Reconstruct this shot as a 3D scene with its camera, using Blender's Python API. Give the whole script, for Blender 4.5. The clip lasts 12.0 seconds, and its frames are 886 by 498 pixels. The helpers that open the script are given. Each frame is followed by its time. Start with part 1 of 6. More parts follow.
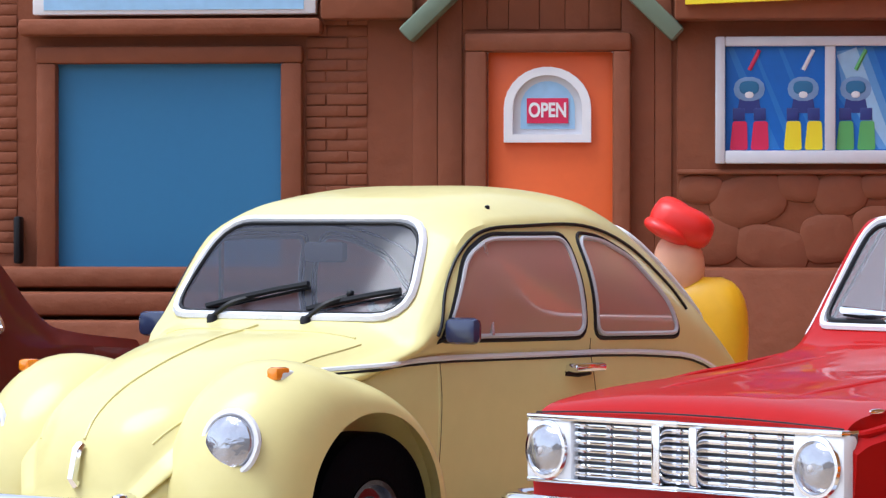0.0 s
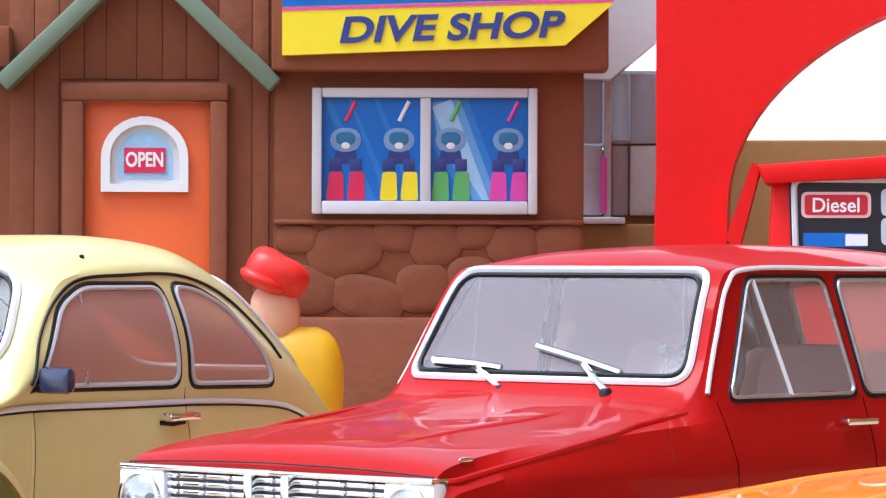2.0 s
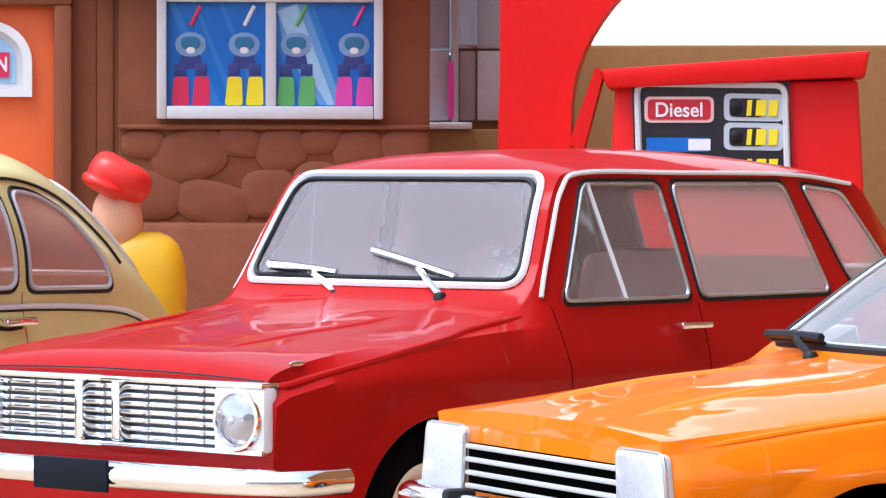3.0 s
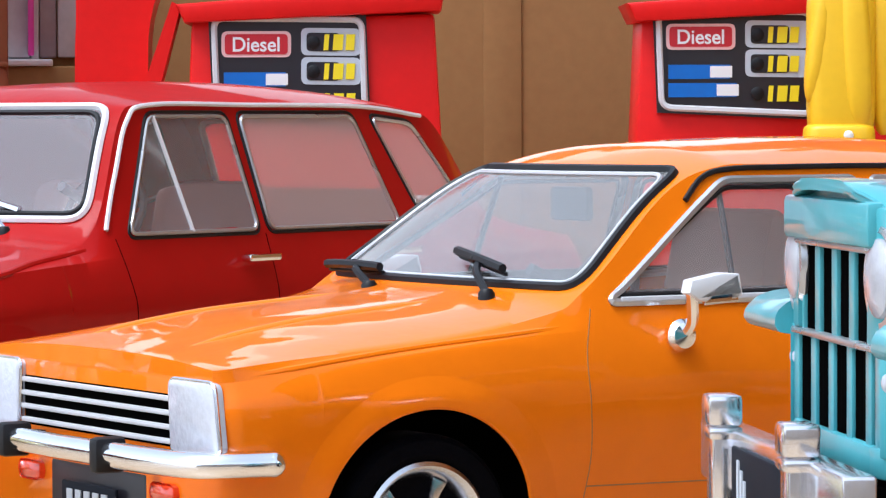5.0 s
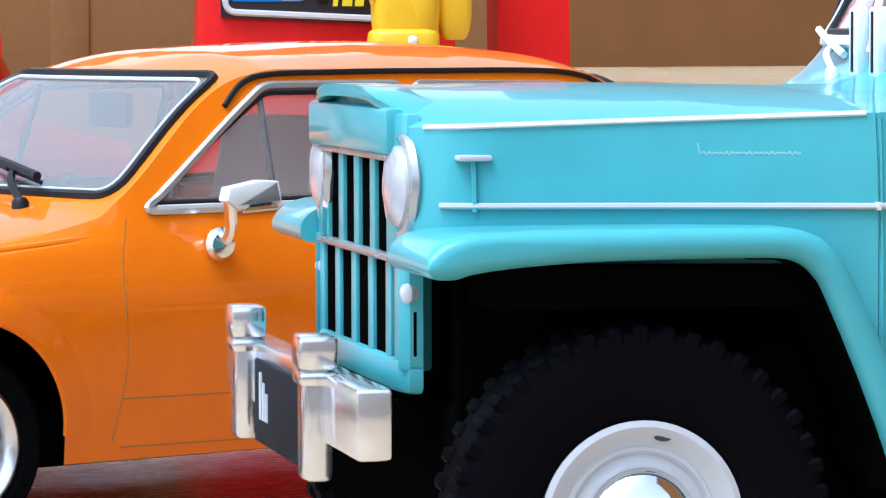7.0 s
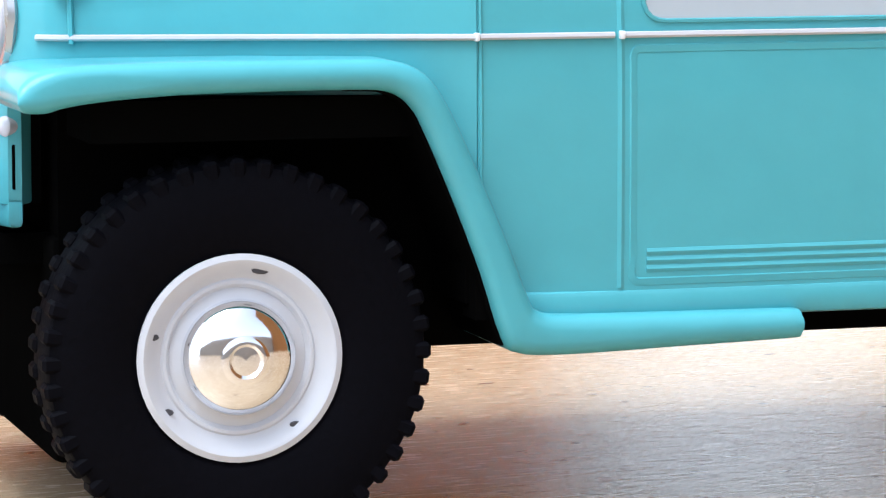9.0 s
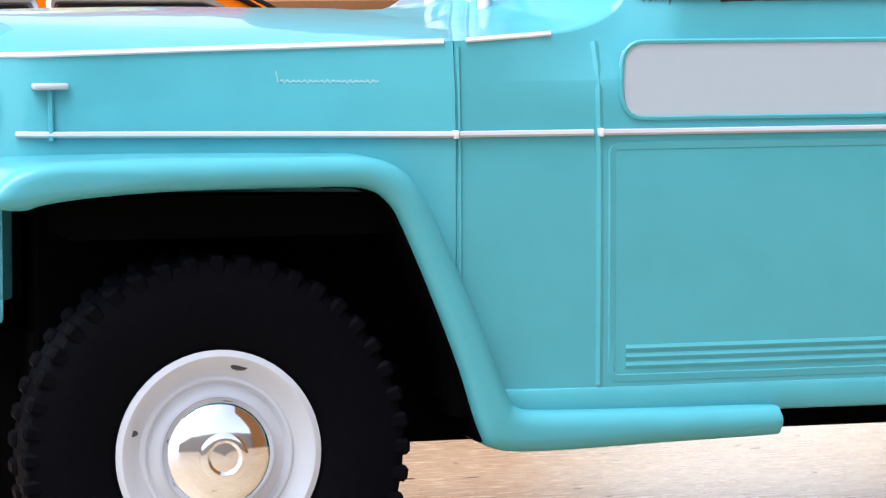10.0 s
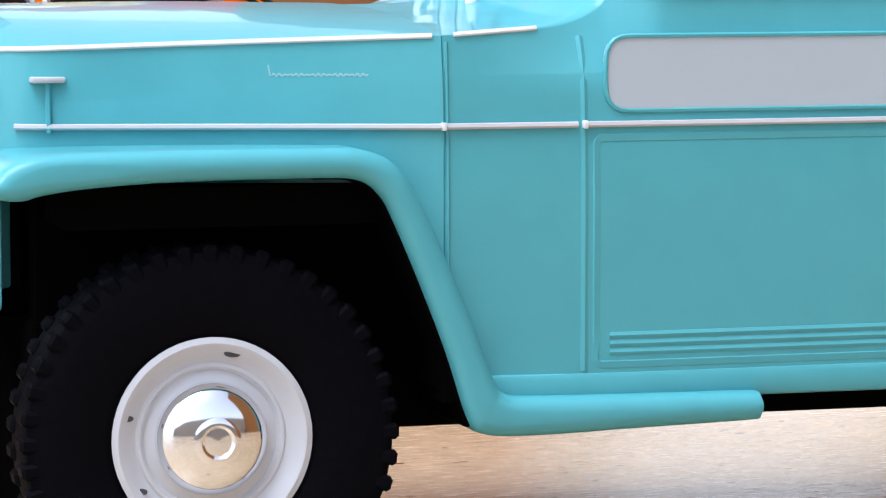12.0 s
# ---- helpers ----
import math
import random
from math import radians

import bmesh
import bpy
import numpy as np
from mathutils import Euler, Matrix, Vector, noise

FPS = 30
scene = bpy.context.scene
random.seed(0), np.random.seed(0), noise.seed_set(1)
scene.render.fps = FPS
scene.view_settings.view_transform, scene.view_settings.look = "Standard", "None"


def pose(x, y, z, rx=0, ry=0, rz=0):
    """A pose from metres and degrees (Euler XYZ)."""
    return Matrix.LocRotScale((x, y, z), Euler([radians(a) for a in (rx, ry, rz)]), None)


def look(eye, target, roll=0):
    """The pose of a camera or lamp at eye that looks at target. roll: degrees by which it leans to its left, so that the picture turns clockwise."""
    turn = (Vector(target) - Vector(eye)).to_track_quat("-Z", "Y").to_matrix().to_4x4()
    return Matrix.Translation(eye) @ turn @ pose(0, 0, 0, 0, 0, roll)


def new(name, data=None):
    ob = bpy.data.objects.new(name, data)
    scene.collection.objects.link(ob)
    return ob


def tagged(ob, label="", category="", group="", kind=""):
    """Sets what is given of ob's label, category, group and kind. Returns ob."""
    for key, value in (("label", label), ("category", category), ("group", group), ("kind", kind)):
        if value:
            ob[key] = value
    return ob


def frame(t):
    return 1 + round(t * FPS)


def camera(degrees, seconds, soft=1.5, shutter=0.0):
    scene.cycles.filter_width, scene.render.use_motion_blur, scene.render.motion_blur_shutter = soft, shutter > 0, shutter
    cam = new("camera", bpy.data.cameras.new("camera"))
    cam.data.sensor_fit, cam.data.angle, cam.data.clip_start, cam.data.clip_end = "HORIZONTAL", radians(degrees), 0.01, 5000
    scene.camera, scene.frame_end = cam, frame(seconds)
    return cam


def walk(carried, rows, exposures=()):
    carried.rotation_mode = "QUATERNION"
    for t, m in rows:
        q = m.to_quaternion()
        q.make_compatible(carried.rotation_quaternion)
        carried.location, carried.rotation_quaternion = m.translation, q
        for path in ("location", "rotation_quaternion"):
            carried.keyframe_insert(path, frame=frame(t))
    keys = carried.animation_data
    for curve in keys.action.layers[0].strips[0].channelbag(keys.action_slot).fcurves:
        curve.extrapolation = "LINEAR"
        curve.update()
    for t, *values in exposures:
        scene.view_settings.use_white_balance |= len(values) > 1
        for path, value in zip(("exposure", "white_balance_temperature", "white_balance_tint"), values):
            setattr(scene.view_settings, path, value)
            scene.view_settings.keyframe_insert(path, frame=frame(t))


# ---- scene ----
# The diorama stands on a table: model cars at one forty-third of life size.
# Sizes below are those of the full-size things; S brings them down to the models' true size.
S = 1 / 43.0
CAM_ROWS = [  # seconds, eye x y z, turn to the left, tilt up, lean
    (0.0, 0.0108, -0.0819, 1.4262, 0.855, -0.487, 0.003),
    (0.5, 0.0215, -0.0947, 1.4256, -0.931, -0.616, 0.002),
    (1.0, 0.0317, -0.1044, 1.4245, -2.562, -0.504, 0.033),
    (1.5, 0.0361, -0.1253, 1.4249, -3.996, -0.038, 0.059),
    (2.0, 0.0458, -0.1511, 1.4287, -5.196, 0.273, 0.145),
    (2.5, 0.1159, -0.1453, 1.4220, -6.137, -0.285, 0.058),
    (2.7, 0.1403, -0.1417, 1.4207, -6.529, -0.655, 0.133),
    (3.1, 0.1880, -0.1300, 1.4120, -7.400, -1.260, 0.080),
    (3.5, 0.2360, -0.1150, 1.3990, -8.390, -1.620, -0.060),
    (3.9, 0.2820, -0.0980, 1.3850, -9.520, -1.780, -0.210),
    (4.3, 0.3221, -0.0856, 1.3732, -10.739, -1.705, -0.313),
    (4.5, 0.3386, -0.0863, 1.3715, -11.362, -1.580, -0.322),
    (5.0, 0.3517, -0.1193, 1.3701, -13.047, -1.981, -0.205),
    (5.5, 0.3730, -0.1441, 1.3723, -14.771, -2.755, -0.145),
    (6.0, 0.4794, -0.0907, 1.3697, -16.291, -3.322, -0.311),
    (6.5, 0.5404, -0.0326, 1.3687, -17.688, -3.469, -0.212),
    (7.0, 0.5863, 0.0371, 1.3652, -19.092, -3.439, -0.126),
    (7.5, 0.7082, 0.0775, 1.3526, -20.239, -3.815, 0.078),
    (7.7, 0.7361, 0.0686, 1.3545, -20.811, -4.251, -0.153),
    (8.1, 0.7850, 0.0430, 1.3700, -21.760, -5.030, -0.120),
    (8.5, 0.8300, 0.0120, 1.3880, -22.430, -5.900, -0.080),
    (8.9, 0.8680, -0.0200, 1.4080, -22.850, -6.420, -0.045),
    (9.3, 0.9008, -0.0493, 1.4231, -23.000, -6.302, -0.020),
    (9.5, 0.9074, -0.0562, 1.4273, -22.926, -5.960, -0.008),
    (10.0, 0.9195, -0.0674, 1.4347, -22.805, -5.095, 0.034),
    (10.5, 0.9245, -0.0594, 1.4380, -22.793, -4.606, 0.056),
    (11.0, 0.9331, -0.0571, 1.4437, -22.735, -4.652, 0.010),
    (11.5, 0.9358, -0.0823, 1.4531, -22.646, -5.005, 0.021),
    (12.0, 0.8597, -0.2307, 1.4565, -22.922, -5.304, 0.027),
]
cam = camera(13.50, 12.0, soft=1.3)
walk(cam, [(t, pose(x * S, y * S, z * S, 90 + tilt, 0, turn) @ pose(0, 0, 0, 0, 0, lean)) for t, x, y, z, turn, tilt, lean in CAM_ROWS],
     exposures=[(0.0, 0.85, 5700, 11), (1.5, 1.1, 5700, 9), (2.5, 1.25, 5700, 9), (4.5, 0.95, 5800, 8), (6.0, 1.1, 5550, 6), (7.5, 1.15, 5400, 4), (9.3, 1.3, 5900, 9), (10.0, 1.2, 5900, 10), (10.6, 1.05, 5900, 10), (12.0, 1.0, 5950, 11)])

# ---- light ----
SUN_UP, SUN_TURN = radians(65), radians(250)
world = bpy.data.worlds.new("overcast_sky")
scene.world = world
world.use_nodes = True
wn = world.node_tree
sky = wn.nodes.new("ShaderNodeTexSky")
sky.sky_type, sky.sun_disc, sky.sun_elevation, sky.sun_rotation = "NISHITA", False, SUN_UP, SUN_TURN
sky.dust_density, sky.ozone_density, sky.air_density = 1.5, 1.5, 1.0
pale = wn.nodes.new("ShaderNodeHueSaturation")
pale.inputs["Saturation"].default_value = 0.35
wn.links.new(sky.outputs[0], pale.inputs["Color"])
wn.links.new(pale.outputs[0], wn.nodes["Background"].inputs[0])
wn.nodes["Background"].inputs[1].default_value = 0.15
sun = new("sun", bpy.data.lights.new("sun", "SUN"))
sun.data.energy, sun.data.angle, sun.data.color = 1.7, radians(35), (1.0, 0.98, 0.95)
sun.matrix_world = look(Vector((math.sin(SUN_TURN) * math.cos(SUN_UP), math.cos(SUN_TURN) * math.cos(SUN_UP), math.sin(SUN_UP))) * 3, (0, 0, 0))


# ---- materials ----
def material(name, colour, rough=0.5, metal=0.0, coat=0.0, vary=0.06, grain=900.0, bump=0.0, stain=60.0, spec=0.5):
    """A surface with fine grain, broad stains and fine relief."""
    m = bpy.data.materials.new(name)
    m.use_nodes = True
    n, l = m.node_tree.nodes, m.node_tree.links
    b = n["Principled BSDF"]
    co = n.new("ShaderNodeTexCoord")
    fine, broad = n.new("ShaderNodeTexNoise"), n.new("ShaderNodeTexNoise")
    fine.inputs["Scale"].default_value, fine.inputs["Detail"].default_value = grain, 4
    broad.inputs["Scale"].default_value, broad.inputs["Detail"].default_value = stain, 3
    for t in (fine, broad):
        l.new(co.outputs["Object"], t.inputs["Vector"])
    add = n.new("ShaderNodeMath")
    add.operation = "ADD"
    l.new(fine.outputs["Fac"], add.inputs[0])
    l.new(broad.outputs["Fac"], add.inputs[1])
    ramp = n.new("ShaderNodeMapRange")
    ramp.inputs["From Min"].default_value, ramp.inputs["From Max"].default_value = 0.6, 1.4
    ramp.inputs["To Min"].default_value, ramp.inputs["To Max"].default_value = 1 - vary, 1 + vary
    l.new(add.outputs[0], ramp.inputs["Value"])
    mul = n.new("ShaderNodeVectorMath")
    mul.operation = "SCALE"
    mul.inputs[0].default_value = colour
    l.new(ramp.outputs[0], mul.inputs["Scale"])
    l.new(mul.outputs[0], b.inputs["Base Color"])
    rr = n.new("ShaderNodeMapRange")
    rr.inputs["From Min"].default_value, rr.inputs["From Max"].default_value = 0.3, 0.7
    rr.inputs["To Min"].default_value, rr.inputs["To Max"].default_value = rough * 0.85, min(1, rough * 1.15)
    l.new(broad.outputs["Fac"], rr.inputs["Value"])
    l.new(rr.outputs[0], b.inputs["Roughness"])
    b.inputs["Metallic"].default_value = metal
    b.inputs["Coat Weight"].default_value = coat
    b.inputs["Coat Roughness"].default_value = 0.05
    b.inputs["Specular IOR Level"].default_value = spec
    if bump:
        bp = n.new("ShaderNodeBump")
        bp.inputs["Strength"].default_value, bp.inputs["Distance"].default_value = bump, 0.0004
        l.new(fine.outputs["Fac"], bp.inputs["Height"])
        l.new(bp.outputs[0], b.inputs["Normal"])
        l.new(bp.outputs[0], b.inputs["Coat Normal"])
    return m


def clear_glass(name, tint, haze, gloss=0.36, film_colour=(0.68, 0.67, 0.66), shiny=0.95):
    m = bpy.data.materials.new(name)
    m.use_nodes = True
    n, l = m.node_tree.nodes, m.node_tree.links
    n.remove(n["Principled BSDF"])
    see, shine, mix, lw = (n.new("ShaderNode" + k) for k in ("BsdfTransparent", "BsdfGlossy", "MixShader", "LayerWeight"))
    see.inputs[0].default_value = (*tint, 1)
    shine.inputs["Roughness"].default_value = 0.16
    shine.inputs[0].default_value = (shiny, shiny, shiny, 1)
    lw.inputs["Blend"].default_value = gloss
    scale = n.new("ShaderNodeMapRange")
    scale.inputs["To Min"].default_value, scale.inputs["To Max"].default_value = 0.04, 1.0
    l.new(lw.outputs["Fresnel"], scale.inputs["Value"])
    l.new(scale.outputs[0], mix.inputs[0])
    # Diffuse film; on car panes it paints in haze and reflections.
    veil, film = n.new("ShaderNodeMixShader"), n.new("ShaderNodeBsdfDiffuse")
    film.inputs[0].default_value, veil.inputs[0].default_value = (*film_colour, 1), haze
    l.new(see.outputs[0], veil.inputs[1])
    l.new(film.outputs[0], veil.inputs[2])
    l.new(veil.outputs[0], mix.inputs[1])
    l.new(shine.outputs[0], mix.inputs[2])
    l.new(mix.outputs[0], n["Material Output"].inputs[0])
    return m


def wood_top(name):
    """Brown varnished board: grain lines along x, dark specks and an uneven glossy coat."""
    m = bpy.data.materials.new(name)
    m.use_nodes = True
    n, l = m.node_tree.nodes, m.node_tree.links
    b = n["Principled BSDF"]
    co = n.new("ShaderNodeTexCoord")

    def noise(scale, detail, stretch):
        mp, t = n.new("ShaderNodeMapping"), n.new("ShaderNodeTexNoise")
        mp.inputs["Scale"].default_value = stretch
        t.inputs["Scale"].default_value, t.inputs["Detail"].default_value = scale, detail
        l.new(co.outputs["Object"], mp.inputs["Vector"])
        l.new(mp.outputs[0], t.inputs["Vector"])
        return t.outputs["Fac"]

    def blend(x, y, share):
        w = n.new("ShaderNodeMix")
        w.inputs["Factor"].default_value = share
        l.new(x, w.inputs["A"])
        l.new(y, w.inputs["B"])
        return w.outputs["Result"]
    grain, fibre, broad = noise(420, 6, (1, 6, 1)), noise(2600, 4, (1, 2.5, 1)), noise(26, 4, (1, 1, 1))
    tone = n.new("ShaderNodeValToRGB")
    tone.color_ramp.elements[0].position, tone.color_ramp.elements[0].color = 0.34, (*BOARD_DARK, 1)
    tone.color_ramp.elements[1].position, tone.color_ramp.elements[1].color = 0.64, (*BOARD_PALE, 1)
    l.new(blend(blend(grain, fibre, 0.4), broad, 0.4), tone.inputs[0])
    speck, spots = n.new("ShaderNodeValToRGB"), n.new("ShaderNodeMix")
    speck.color_ramp.elements[0].position, speck.color_ramp.elements[0].color = 0.70, (0, 0, 0, 1)
    speck.color_ramp.elements[1].position, speck.color_ramp.elements[1].color = 0.76, (1, 1, 1, 1)
    l.new(noise(520, 1, (1, 1.6, 1)), speck.inputs[0])
    spots.data_type = "RGBA"
    l.new(speck.outputs[0], spots.inputs["Factor"])
    l.new(tone.outputs[0], spots.inputs["A"])
    spots.inputs["B"].default_value = (0.06, 0.035, 0.02, 1)
    l.new(spots.outputs["Result"], b.inputs["Base Color"])
    gloss = n.new("ShaderNodeMapRange")
    gloss.inputs["From Min"].default_value, gloss.inputs["From Max"].default_value = 0.35, 0.65
    gloss.inputs["To Min"].default_value, gloss.inputs["To Max"].default_value = 0.17, 0.30
    l.new(grain, gloss.inputs["Value"])
    l.new(gloss.outputs[0], b.inputs["Roughness"])
    b.inputs["Specular IOR Level"].default_value = 0.32
    bp = n.new("ShaderNodeBump")
    bp.inputs["Strength"].default_value, bp.inputs["Distance"].default_value = 0.25, 0.0004
    l.new(blend(grain, fibre, 0.5), bp.inputs["Height"])
    l.new(bp.outputs[0], b.inputs["Normal"])
    return m


def paint(name, colour, rough, spec, coat, vary=0.04, wave=0.11, ior=1.32):
    """Thick glossy enamel on a small casting: grain below, a wavy clear coat above."""
    m = material(name, colour, rough, spec=spec, coat=coat, vary=vary, grain=420, bump=0.08)
    n, l = m.node_tree.nodes, m.node_tree.links
    co, t, bp = n.new("ShaderNodeTexCoord"), n.new("ShaderNodeTexNoise"), n.new("ShaderNodeBump")
    t.inputs["Scale"].default_value, t.inputs["Detail"].default_value = 150, 1.5
    bp.inputs["Strength"].default_value, bp.inputs["Distance"].default_value = wave, 0.0012
    l.new(co.outputs["Object"], t.inputs["Vector"])
    l.new(t.outputs["Fac"], bp.inputs["Height"])
    l.new(bp.outputs[0], n["Principled BSDF"].inputs["Coat Normal"])
    n["Principled BSDF"].inputs["Coat Roughness"].default_value = 0.03
    n["Principled BSDF"].inputs["Coat IOR"].default_value = ior
    return m


BOARD_DARK, BOARD_PALE = (0.35, 0.24, 0.14), (0.57, 0.44, 0.295)
